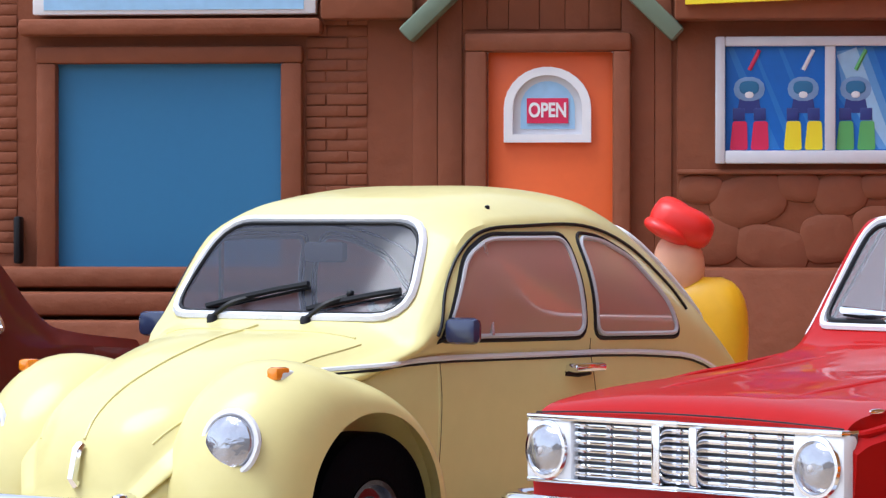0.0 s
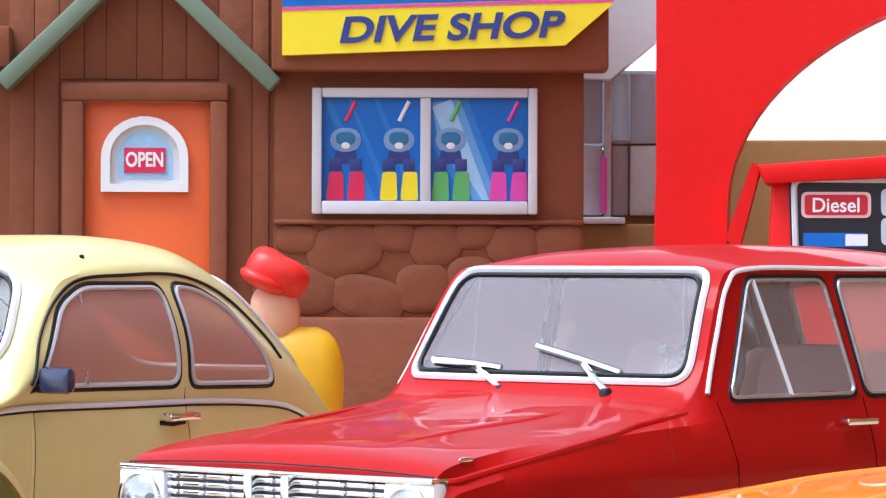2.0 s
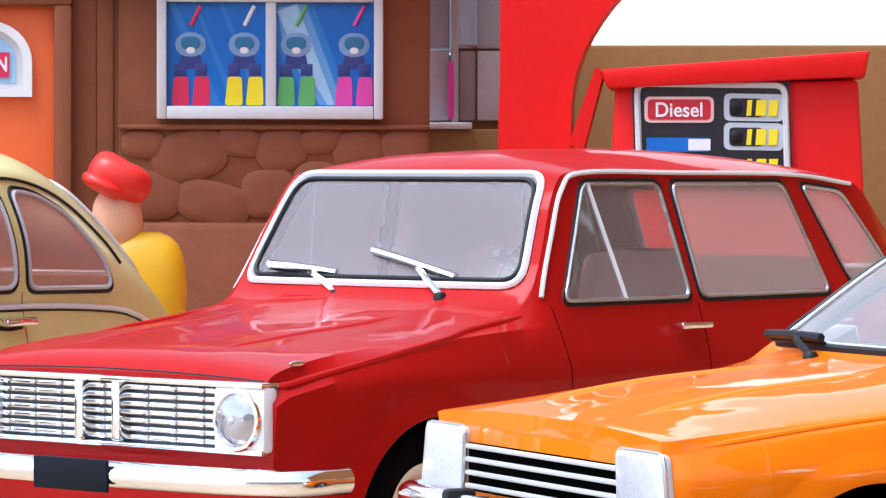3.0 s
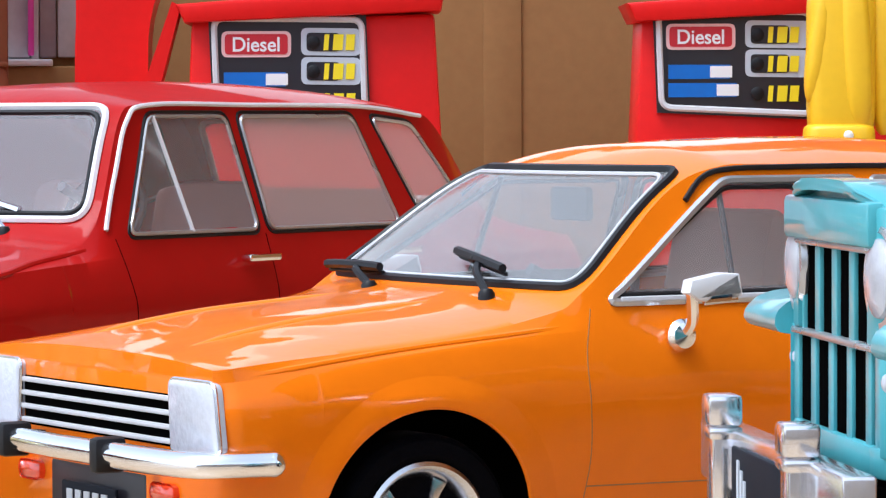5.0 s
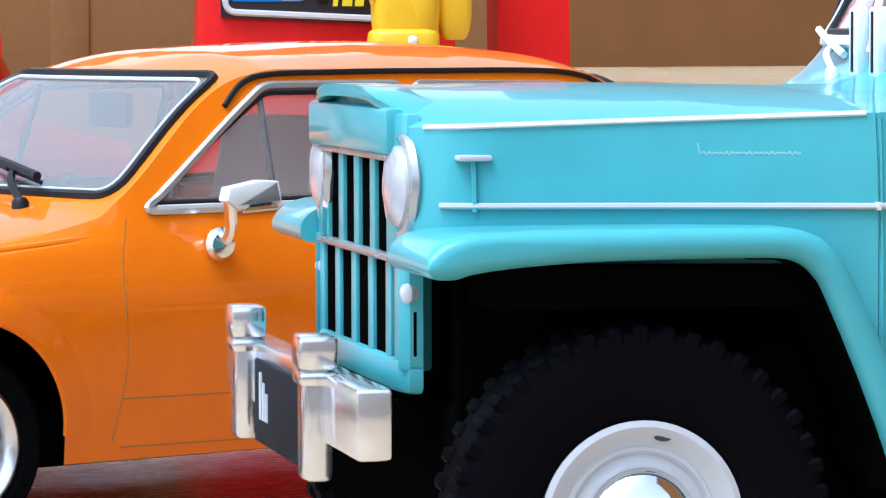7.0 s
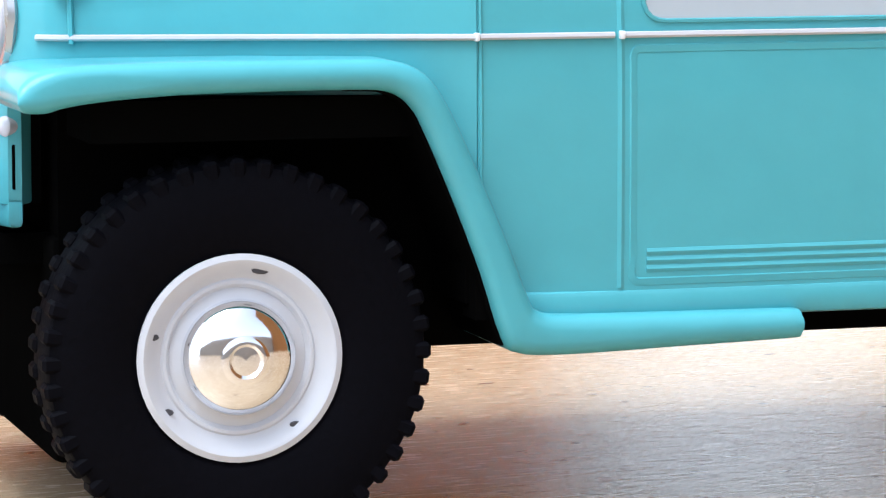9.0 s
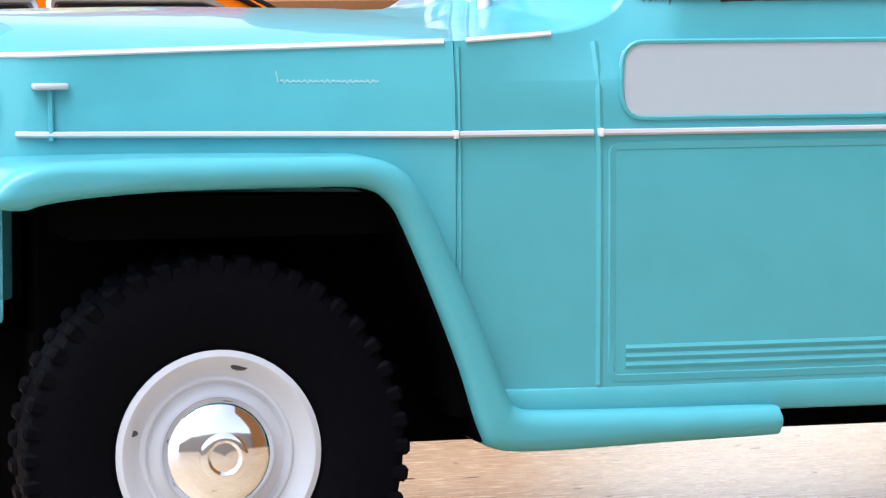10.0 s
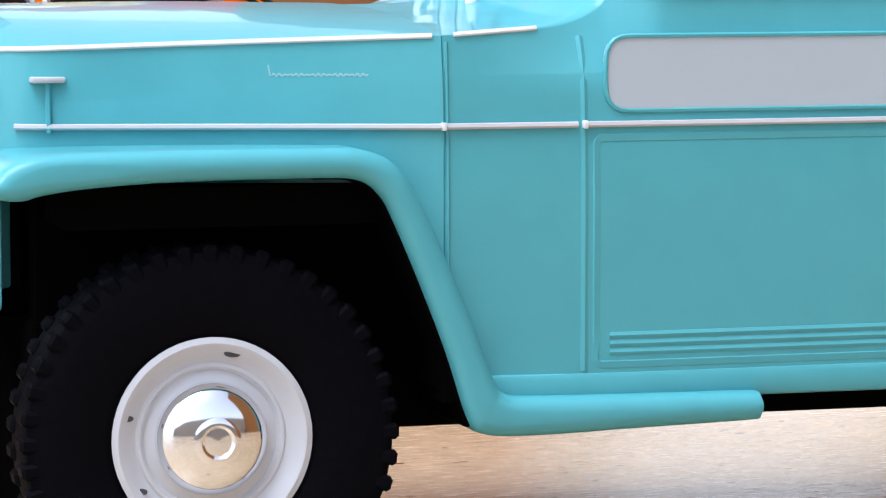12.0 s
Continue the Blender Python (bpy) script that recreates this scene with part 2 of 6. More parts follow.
M = {
    "cream": paint("cream_paint", (0.70, 0.62, 0.27), 0.4, 0.2, 0.45, 0.04),
    "red": paint("red_paint", (0.37, 0.006, 0.005), 0.4, 0.04, 0.4, 0.06, 0.10),
    "orange": paint("orange_paint", (0.81, 0.174, 0.0), 0.4, 0.03, 0.75, 0.04, 0.13, 1.42),
    "aqua": paint("aqua_paint", (0.085, 0.365, 0.42), 0.4, 0.2, 0.6, 0.05),
    "maroon": material("maroon_paint", (0.095, 0.008, 0.006), 0.35, coat=0.3, vary=0.03, spec=0.2),
    "silver": material("silver_paint", (0.50, 0.50, 0.53), 0.4, metal=0.0, vary=0.02),
    "chrome": material("chrome", (0.86, 0.87, 0.90), 0.10, metal=1.0, vary=0.03),
    "dullchrome": material("dull_chrome", (0.72, 0.73, 0.77), 0.24, metal=1.0, vary=0.06),
    "steel": material("white_wheel_paint", (0.53, 0.55, 0.60), 0.35, coat=0.3, vary=0.03),
    "black": material("black_plastic", (0.006, 0.007, 0.012), 0.4, vary=0.2, spec=0.3),
    "trimblack": material("black_rubber_trim", (0.006, 0.006, 0.008), 0.5, vary=0.2, spec=0.3),
    "rubber": material("tyre_rubber", (0.0025, 0.0025, 0.004), 0.65, vary=0.25, grain=3000, bump=0.15, spec=0.03),
    # Deep black that also puts shade into arches, gaps and recesses.
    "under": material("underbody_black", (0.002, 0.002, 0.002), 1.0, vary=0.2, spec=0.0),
    "lamp": material("lamp_glass", (0.46, 0.47, 0.52), 0.12, metal=0.75, vary=0.22, grain=700, bump=0.45),
    "amber": material("amber_lens", (0.85, 0.25, 0.01), 0.15, coat=0.8, vary=0.08),
    "redlens": material("red_lens", (0.75, 0.05, 0.01), 0.15, coat=0.8, vary=0.08),
    "seat": material("grey_seat_plastic", (0.46, 0.38, 0.37), 0.6, vary=0.1),
    "seatpale": material("pale_seat_plastic", (0.88, 0.74, 0.66), 0.6, vary=0.06),
    "brightsilver": material("bright_silver_paint", (0.74, 0.75, 0.78), 0.3, vary=0.03, spec=0.6),
    "backwall": material("grey_reflection_wall", (0.36, 0.33, 0.30), 0.8, vary=0.10, grain=30, stain=2, spec=0.0),
    "purple": material("dull_purple_plastic", (0.34, 0.27, 0.27), 0.5, vary=0.10),
    "seatpink": material("pink_seat_plastic", (0.60, 0.34, 0.32), 0.6, vary=0.06),
    "seatdark": material("dark_seat_plastic", (0.05, 0.05, 0.06), 0.6, vary=0.1),
    "glass": clear_glass("window_glass", (0.88, 0.88, 0.88), 0.20),
    # Pale film paints brightness into panes that would render too dark.
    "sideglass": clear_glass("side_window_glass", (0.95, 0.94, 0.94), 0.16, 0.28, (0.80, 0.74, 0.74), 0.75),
    "screenglass": clear_glass("hazy_screen_glass", (0.96, 0.95, 0.95), 0.27, 0.14, (0.64, 0.60, 0.64), 0.4),
    # Hazy film whose pink also paints in red reflections.
    "pinkhazeglass": clear_glass("pink_haze_window_glass", (0.94, 0.86, 0.85), 0.48, 0.28, (0.76, 0.60, 0.59)),
    "cabglass": clear_glass("clear_cab_glass", (0.97, 0.97, 0.97), 0.02, 0.10),
    "clearplastic": clear_glass("clear_plastic", (0.84, 0.87, 0.90), 0.30, 0.2),
    "hazeplastic": clear_glass("hazy_grey_plastic", (0.75, 0.77, 0.82), 0.55, 0.2, (0.50, 0.51, 0.55)),
    # Reddish film painted in place of the orange door showing through.
    "brownglass": clear_glass("painted_haze_brown_glass", (0.97, 0.90, 0.87), 0.54, 0.16, (0.80, 0.42, 0.36), 0.7),
    # Lavender film paints a reflection into the dark screen.
    "darkglass": clear_glass("dark_window_glass", (0.45, 0.48, 0.54), 0.10, 0.22, (0.34, 0.35, 0.46), 0.5),
    "trimsilver": material("silver_window_trim", (0.50, 0.51, 0.53), 0.28, metal=0.7, vary=0.06),
    "darkchrome": material("dark_chrome", (0.20, 0.23, 0.32), 0.18, metal=1.0, vary=0.06),
    "grillegrey": material("grille_shadow_grey", (0.10, 0.11, 0.14), 0.5, vary=0.1),
    "mirrorblue": material("dark_blue_plastic", (0.022, 0.032, 0.085), 0.25, coat=0.5, vary=0.1),
    "lampgrey": material("grey_lamp_glass", (0.44, 0.45, 0.50), 0.22, coat=0.6, vary=0.25, grain=500, bump=0.3),
    "softchrome": material("soft_chrome", (0.84, 0.84, 0.88), 0.17, metal=0.9, vary=0.08),
    "scriptpale": material("pale_aqua_print", (0.26, 0.46, 0.51), 0.5, vary=0.1),
    "labelpink": material("pale_pink_sticker", (0.80, 0.50, 0.50), 0.45, vary=0.05),
    "labelred": material("red_sticker", (0.50, 0.012, 0.025), 0.45, vary=0.05),
    "palelens": material("pale_lens", (0.52, 0.54, 0.61), 0.16, coat=0.7, vary=0.08, grain=1500, bump=0.15),
    "plate": material("number_plate_black", (0.008, 0.011, 0.018), 0.6, vary=0.1, spec=0.1),
    "platebar": material("plate_bar_grey", (0.5, 0.55, 0.62), 0.5, vary=0.05),
    "brown": material("brown_moulded_plastic", (0.22, 0.070, 0.033), 0.6, spec=0.2, vary=0.10, grain=450, stain=40, bump=0.6),
    "door": material("orange_door_plastic", (0.80, 0.13, 0.02), 0.5, vary=0.03),
    "bluewin": material("blue_window_sticker", (0.03, 0.17, 0.35), 0.5, vary=0.03),
    "beam": material("green_beam_plastic", (0.15, 0.20, 0.14), 0.55, vary=0.10, grain=600),
    "white": material("white_sticker", (0.80, 0.80, 0.82), 0.45, vary=0.03),
    "greyframe": material("grey_sticker_frame", (0.62, 0.62, 0.66), 0.4, vary=0.04),
    "archred": material("red_station_plastic", (0.68, 0.008, 0.007), 0.45, spec=0.2, vary=0.06, bump=0.03),
    "panelblack": material("black_sticker", (0.015, 0.014, 0.02), 0.4, vary=0.1),
    "jacket": material("amber_yellow_plastic", (0.79, 0.42, 0.004), 0.45, vary=0.05),
    "yellow": material("yellow_plastic", (0.83, 0.50, 0.005), 0.42, vary=0.04),
    "signyellow": material("yellow_sticker", (0.86, 0.70, 0.01), 0.4, vary=0.02),
    "navy": material("navy_lettering", (0.03, 0.045, 0.22), 0.4, vary=0.05),
    "blue": material("blue_sticker", (0.008, 0.14, 0.55), 0.4, vary=0.08, stain=120),
    "maskblue": material("grey_blue_sticker", (0.20, 0.34, 0.58), 0.4, vary=0.12, stain=300),
    "midblue": material("mid_blue_sticker", (0.03, 0.20, 0.60), 0.4, vary=0.08),
    "softblue": material("soft_blue_sticker", (0.13, 0.34, 0.68), 0.4, vary=0.08),
    "paleblue": material("pale_blue_sticker", (0.33, 0.55, 0.78), 0.4, vary=0.10),
    "pink": material("pink_sticker", (0.66, 0.02, 0.09), 0.4, vary=0.03),
    "magenta": material("magenta_sticker", (0.70, 0.06, 0.38), 0.4, vary=0.03),
    "green": material("green_sticker", (0.12, 0.42, 0.12), 0.4, vary=0.03),
    "cap": material("red_cap_plastic", (0.72, 0.02, 0.012), 0.4, vary=0.03),
    "skin": material("pale_figure_plastic", (0.74, 0.36, 0.22), 0.45, vary=0.04),
    "card": material("brown_cardboard", (0.27, 0.14, 0.055), 0.8, spec=0.1, vary=0.10, grain=700, stain=30),
    "greycurtain": material("grey_clear_plastic", (0.50, 0.48, 0.49), 0.35, vary=0.12),
    "table": wood_top("pale_wood"),
    "panelgrey": material("silver_grey_paint", (0.43, 0.50, 0.56), 0.45, vary=0.06, grain=60, stain=3),
    "plankbrown": material("brown_plank_wood", (0.27, 0.13, 0.062), 0.7, vary=0.12, grain=20, stain=2, spec=0.1),
    "roomwall": material("brown_room_wall", (0.19, 0.085, 0.032), 0.8, vary=0.10, grain=30, stain=2, spec=0.0),
}


# ---- building helpers ----
def part(name, bm, mat, parent=None, label="", sharp=35, smooth=True):
    """Links a bmesh, in full-size metres, as one mesh object under a thing."""
    bmesh.ops.remove_doubles(bm, verts=bm.verts, dist=1e-5)
    bmesh.ops.recalc_face_normals(bm, faces=bm.faces)
    for v in bm.verts:
        v.co *= S
    me = bpy.data.meshes.new(name)
    bm.to_mesh(me)
    bm.free()
    me.materials.append(M[mat])
    if smooth:
        for p in me.polygons:
            p.use_smooth = True
        me.set_sharp_from_angle(angle=radians(sharp))
    ob = new(name, me)
    ob.parent = parent
    if label:
        ob["label"] = label
    return ob


def thing(name, x, y, z, turn, label, category, group="", kind=""):
    e = new(name)
    e.empty_display_size = 0.01
    e.matrix_basis = pose(x * S, y * S, z * S, 0, 0, turn)
    return tagged(e, label, category, group, kind)


def curve(*pts):
    """A smooth curve through points, without overshoot."""
    xs, ys = np.array([p[0] for p in pts], float), np.array([p[1] for p in pts], float)
    if xs[0] > xs[-1]:
        xs, ys = xs[::-1], ys[::-1]
    h, d = np.diff(xs), np.diff(ys) / np.diff(xs)
    m = np.zeros(len(xs))
    for i in range(1, len(xs) - 1):
        if d[i - 1] * d[i] > 0:
            w1, w2 = 2 * h[i] + h[i - 1], h[i] + 2 * h[i - 1]
            m[i] = (w1 + w2) / (w1 / d[i - 1] + w2 / d[i])
    m[0], m[-1] = d[0], d[-1]

    def at(x):
        x = min(max(x, xs[0]), xs[-1])
        i = min(max(int(np.searchsorted(xs, x)) - 1, 0), len(h) - 1)
        t = (x - xs[i]) / h[i]
        return float(ys[i] * (1 + 2 * t) * (1 - t) ** 2 + m[i] * h[i] * t * (1 - t) ** 2 + ys[i + 1] * t * t * (3 - 2 * t) + m[i + 1] * h[i] * t * t * (t - 1))
    return at


def rounded(pts, r, n=5):
    """A polygon in two dimensions with its corners rounded."""
    out, k = [], len(pts)
    for i in range(k):
        a, b, c = (Vector(pts[(i + d) % k]) for d in (-1, 0, 1))
        u, v = (a - b), (c - b)
        q = min(r, u.length * 0.49, v.length * 0.49)
        p0, p2 = b + u.normalized() * q, b + v.normalized() * q
        for j in range(n + 1):
            t = j / n
            out.append(p0 * (1 - t) ** 2 + b * 2 * t * (1 - t) + p2 * t * t)
    return out


def dense(pts, step=0.03):
    out = []
    for i in range(len(pts)):
        a, b = Vector(pts[i]), Vector(pts[(i + 1) % len(pts)])
        k = max(1, int((b - a).length / step))
        out += [a.lerp(b, j / k) for j in range(k)]
    return out


def flow(pts, n=6):
    """A smooth open line through a few given points."""
    q = [Vector(p) for p in pts]
    q = [q[0] * 2 - q[1]] + q + [q[-1] * 2 - q[-2]]
    out = []
    for a, b, c, d in zip(q, q[1:], q[2:], q[3:]):
        out += [0.5 * (2 * b + (c - a) * t + (2 * a - 5 * b + 4 * c - d) * t * t + (3 * b - a - 3 * c + d) * t ** 3) for t in (k / n for k in range(n))]
    return out + [q[-2]]


def grown(poly, d):
    """The same outline, a given width larger all round."""
    x0, x1 = min(p[0] for p in poly), max(p[0] for p in poly)
    z0, z1 = min(p[1] for p in poly), max(p[1] for p in poly)
    cx, cz = (x0 + x1) / 2, (z0 + z1) / 2
    return [Vector((cx + (p[0] - cx) * (1 + 2 * d / (x1 - x0)), cz + (p[1] - cz) * (1 + 2 * d / (z1 - z0)))) for p in poly]


def inside(p, poly):
    x, y, c = p[0], p[1], False
    for i in range(len(poly)):
        (x1, y1), (x2, y2) = poly[i - 1][:2], poly[i][:2]
        if (y1 > y) != (y2 > y) and x < (x2 - x1) * (y - y1) / (y2 - y1) + x1:
            c = not c
    return c


def tube(path, r, closed=True, n=6, bm=None):
    bm = bm or bmesh.new()
    pts, k = [Vector(p) for p in path], len(path)
    rings = []
    up = None
    for i, p in enumerate(pts):
        a = pts[(i - 1) % k] if closed or i > 0 else p
        b = pts[(i + 1) % k] if closed or i < k - 1 else p
        t = (b - a).normalized() if (b - a).length > 1e-9 else Vector((1, 0, 0))
        if up is None:
            up = t.orthogonal().normalized()
        up = (up - t * up.dot(t)).normalized()
        s = t.cross(up)
        rings.append([bm.verts.new(p + (up * math.cos(q) + s * math.sin(q)) * r) for q in (2 * math.pi * j / n for j in range(n))])
    for i in range(k if closed else k - 1):
        A, B = rings[i], rings[(i + 1) % k]
        for j in range(n):
            bm.faces.new((A[j], A[(j + 1) % n], B[(j + 1) % n], B[j]))
    if not closed:
        bm.faces.new(rings[0])
        bm.faces.new(rings[-1][::-1])
    return bm


def box(x0, x1, y0, y1, z0, z1, bevel=0.0, bm=None, seg=2):
    own = bmesh.new()
    bmesh.ops.create_cube(own, size=1)
    for v in own.verts:
        v.co = Vector(((x0 + x1) / 2 + v.co.x * (x1 - x0), (y0 + y1) / 2 + v.co.y * (y1 - y0), (z0 + z1) / 2 + v.co.z * (z1 - z0)))
    if bevel:
        bmesh.ops.bevel(own, geom=own.edges[:], offset=bevel, segments=seg, profile=0.5, affect="EDGES")
    if bm is None:
        return own
    me = bpy.data.meshes.new("t")
    own.to_mesh(me)
    own.free()
    bm.from_mesh(me)
    bpy.data.meshes.remove(me)
    return bm


def moved(bm, m):
    bmesh.ops.transform(bm, matrix=m, verts=bm.verts)
    return bm


def lathe(profile, n=40, axis="y", bm=None):
    """Turns a profile of (radius, along) about an axis."""
    bm = bm or bmesh.new()
    rings = []
    for r, a in profile:
        ring = []
        for j in range(n):
            q = 2 * math.pi * j / n
            c, s = r * math.cos(q), r * math.sin(q)
            ring.append(bm.verts.new((c, a, s) if axis == "y" else (a, c, s) if axis == "x" else (c, s, a)))
        rings.append(ring)
    for A, B in zip(rings, rings[1:]):
        for j in range(n):
            bm.faces.new((A[j], A[(j + 1) % n], B[(j + 1) % n], B[j]))
    for ring in (rings[0], rings[-1]):
        bm.faces.new(ring)
    return bm


def slab(poly, y0, y1, bm=None, bevel=0.0, plane="xz"):
    """A flat outline drawn out in depth."""
    bm2 = bmesh.new()
    at = (lambda p, d: (p[0], d, p[1])) if plane == "xz" else (lambda p, d: (d, p[0], p[1])) if plane == "yz" else (lambda p, d: (p[0], p[1], d))
    f = bm2.faces.new([bm2.verts.new(at(p, y0)) for p in poly])
    r = bmesh.ops.extrude_face_region(bm2, geom=[f])
    d = Vector(at((0, 0), y1)) - Vector(at((0, 0), y0))
    for v in r["geom"]:
        if isinstance(v, bmesh.types.BMVert):
            v.co += d
    if bevel:
        sharp = [e for e in bm2.edges if len(e.link_faces) == 2 and e.calc_face_angle(0) > 0.9]
        bmesh.ops.bevel(bm2, geom=sharp, offset=bevel, segments=2, profile=0.5, affect="EDGES")
    if bm is None:
        return bm2
    me = bpy.data.meshes.new("t")
    bm2.to_mesh(me)
    bm2.free()
    bm.from_mesh(me)
    bpy.data.meshes.remove(me)
    return bm


def letters(body, size, name, mat, parent, m, depth=0.004, label="", bold=0.03):
    """Raised writing, as a mesh, in full-size metres."""
    cu = bpy.data.curves.new(name, "FONT")
    cu.body, cu.size, cu.extrude, cu.align_x, cu.align_y, cu.offset = body, size, depth, "CENTER", "CENTER", size * bold
    ob = bpy.data.objects.new(name, cu)
    scene.collection.objects.link(ob)
    me = bpy.data.meshes.new_from_object(ob.evaluated_get(bpy.context.evaluated_depsgraph_get()))
    bpy.data.objects.remove(ob)
    bm = bmesh.new()
    bm.from_mesh(me)
    bpy.data.meshes.remove(me)
    return part(name, moved(bm, m), mat, parent, label, smooth=False)


class Shell:
    """A car's outer skin: left half given by curves along its length (x forward), mirrored, with openings for wheels and windows."""

    def __init__(self, x0, x1, w, zl, zs, kup, we, ze, zc, zm=0.6, klow=0.07, p=2.4, bulge=0.0, arches=(), step=0.02, e=2.0):
        self.x0, self.x1, self.w, self.zl, self.zs, self.kup, self.we, self.ze, self.zc = x0, x1, w, zl, zs, kup, we, ze, zc
        self.zm, self.klow, self.p, self.bulge, self.arches, self.step, self.e = zm, klow, p, bulge, arches, step, e

    def low(self, x):
        z = self.zl
        for xc, zc, r in self.arches:
            if abs(x - xc) < r:
                z = max(z, zc + math.sqrt(r * r - (x - xc) ** 2))
        return min(z, self.zs(x) - 0.03)

    def side(self, x, z):
        zs, w = self.zs(x), self.w(x)
        if z <= zs:
            zm = min(self.zm, zs - 0.02)
            return w - (self.klow * ((zm - z) / zm) ** self.e if z < zm else self.kup * ((z - zm) / (zs - zm)) ** self.e)
        t = min(1, (z - zs) / max(1e-6, self.ze(x) - zs))
        return (w - self.kup) * (1 - t) + self.we(x) * t + self.bulge * math.sin(math.pi * t)

    def top(self, x, y):
        t = max(0.0, 1 - abs(y) / self.we(x))
        return self.ze(x) + (self.zc(x) - self.ze(x)) * (1 - (1 - t) ** self.p)

    def front(self, y, z, xa, xb):
        for _ in range(40):
            m = (xa + xb) / 2
            if self.top(m, y) < z:
                xa = m
            else:
                xb = m
        return (xa + xb) / 2

    def build(self, sides=(), screens=(), n1=14, n2=24, n3=22):
        """Returns the body's bmesh and one for each window: sides twice (left, right), then screens."""
        xs = list(np.linspace(self.x0, self.x1, int(abs(self.x0 - self.x1) / self.step) + 1))
        for xc, zc, r in self.arches:
            xs += [xc + r * math.cos(q) for q in np.linspace(0.03, math.pi - 0.03, 40)] + [xc - r * 1.0001, xc + r * 1.0001]
        xs = sorted({round(x, 4) for x in xs if self.x1 <= x <= self.x0}, reverse=True)
        rows, kinds = [], None
        for x in xs:
            zl, zs, ze, we = self.low(x), self.zs(x), self.ze(x), self.we(x)
            sec = [(self.side(x, zl + (zs - zl) * i / n1), zl + (zs - zl) * i / n1) for i in range(n1)]
            sec += [(self.side(x, zs + (ze - zs) * i / n2), zs + (ze - zs) * i / n2) for i in range(n2)]
            sec += [(we * (1 - i / n3), self.top(x, we * (1 - i / n3))) for i in range(n3 + 1)]
            rows.append(sec)
        full = [[(x, y, z) for y, z in s] + [(x, -y, z) for y, z in s[-2::-1]] for x, s in zip(xs, rows)]
        k, half = len(full[0]), len(rows[0]) - 1
        polys = [[(p[0], p[1]) for p in s] for s in sides]
        scr = [([(p[0], p[1]) for p in s], a, b) for s, a, b in screens]
        bms = [bmesh.new() for _ in range(1 + 2 * len(polys) + len(scr))]
        cache = [{} for _ in bms]

        def vert(b, i, j):
            if (i, j) not in cache[b]:
                cache[b][(i, j)] = bms[b].verts.new(full[i][j])
            return cache[b][(i, j)]
        for i in range(len(full) - 1):
            for j in range(k - 1):
                b, jj = 0, j if j < half else k - 2 - j
                c = sum((Vector(full[a][q]) for a, q in ((i, j), (i + 1, j), (i, j + 1), (i + 1, j + 1))), Vector()) / 4
                if n1 <= jj < n1 + n2:
                    for q, poly in enumerate(polys):
                        if inside((c.x, c.z), poly):
                            b = 1 + 2 * q + (0 if c.y > 0 else 1)
                elif jj >= n1 + n2:
                    for q, (poly, a, e) in enumerate(scr):
                        if a >= c.x >= e and inside((c.y, c.z), poly):
                            b = 1 + 2 * len(polys) + q
                bms[b].faces.new([vert(b, i, j), vert(b, i + 1, j), vert(b, i + 1, j + 1), vert(b, i, j + 1)])
        for i in (0, len(full) - 1):
            bms[0].faces.new([vert(0, i, j) for j in range(k)])
        return bms

    def on_side(self, pts, sign=1, out=0.0):
        return [(p[0], sign * (self.side(p[0], p[1]) + out), p[1]) for p in pts]

    def on_screen(self, pts, xa, xb, out=0.0):
        return [(self.front(p[0], p[1], xa, xb) + out, p[0], p[1]) for p in pts]


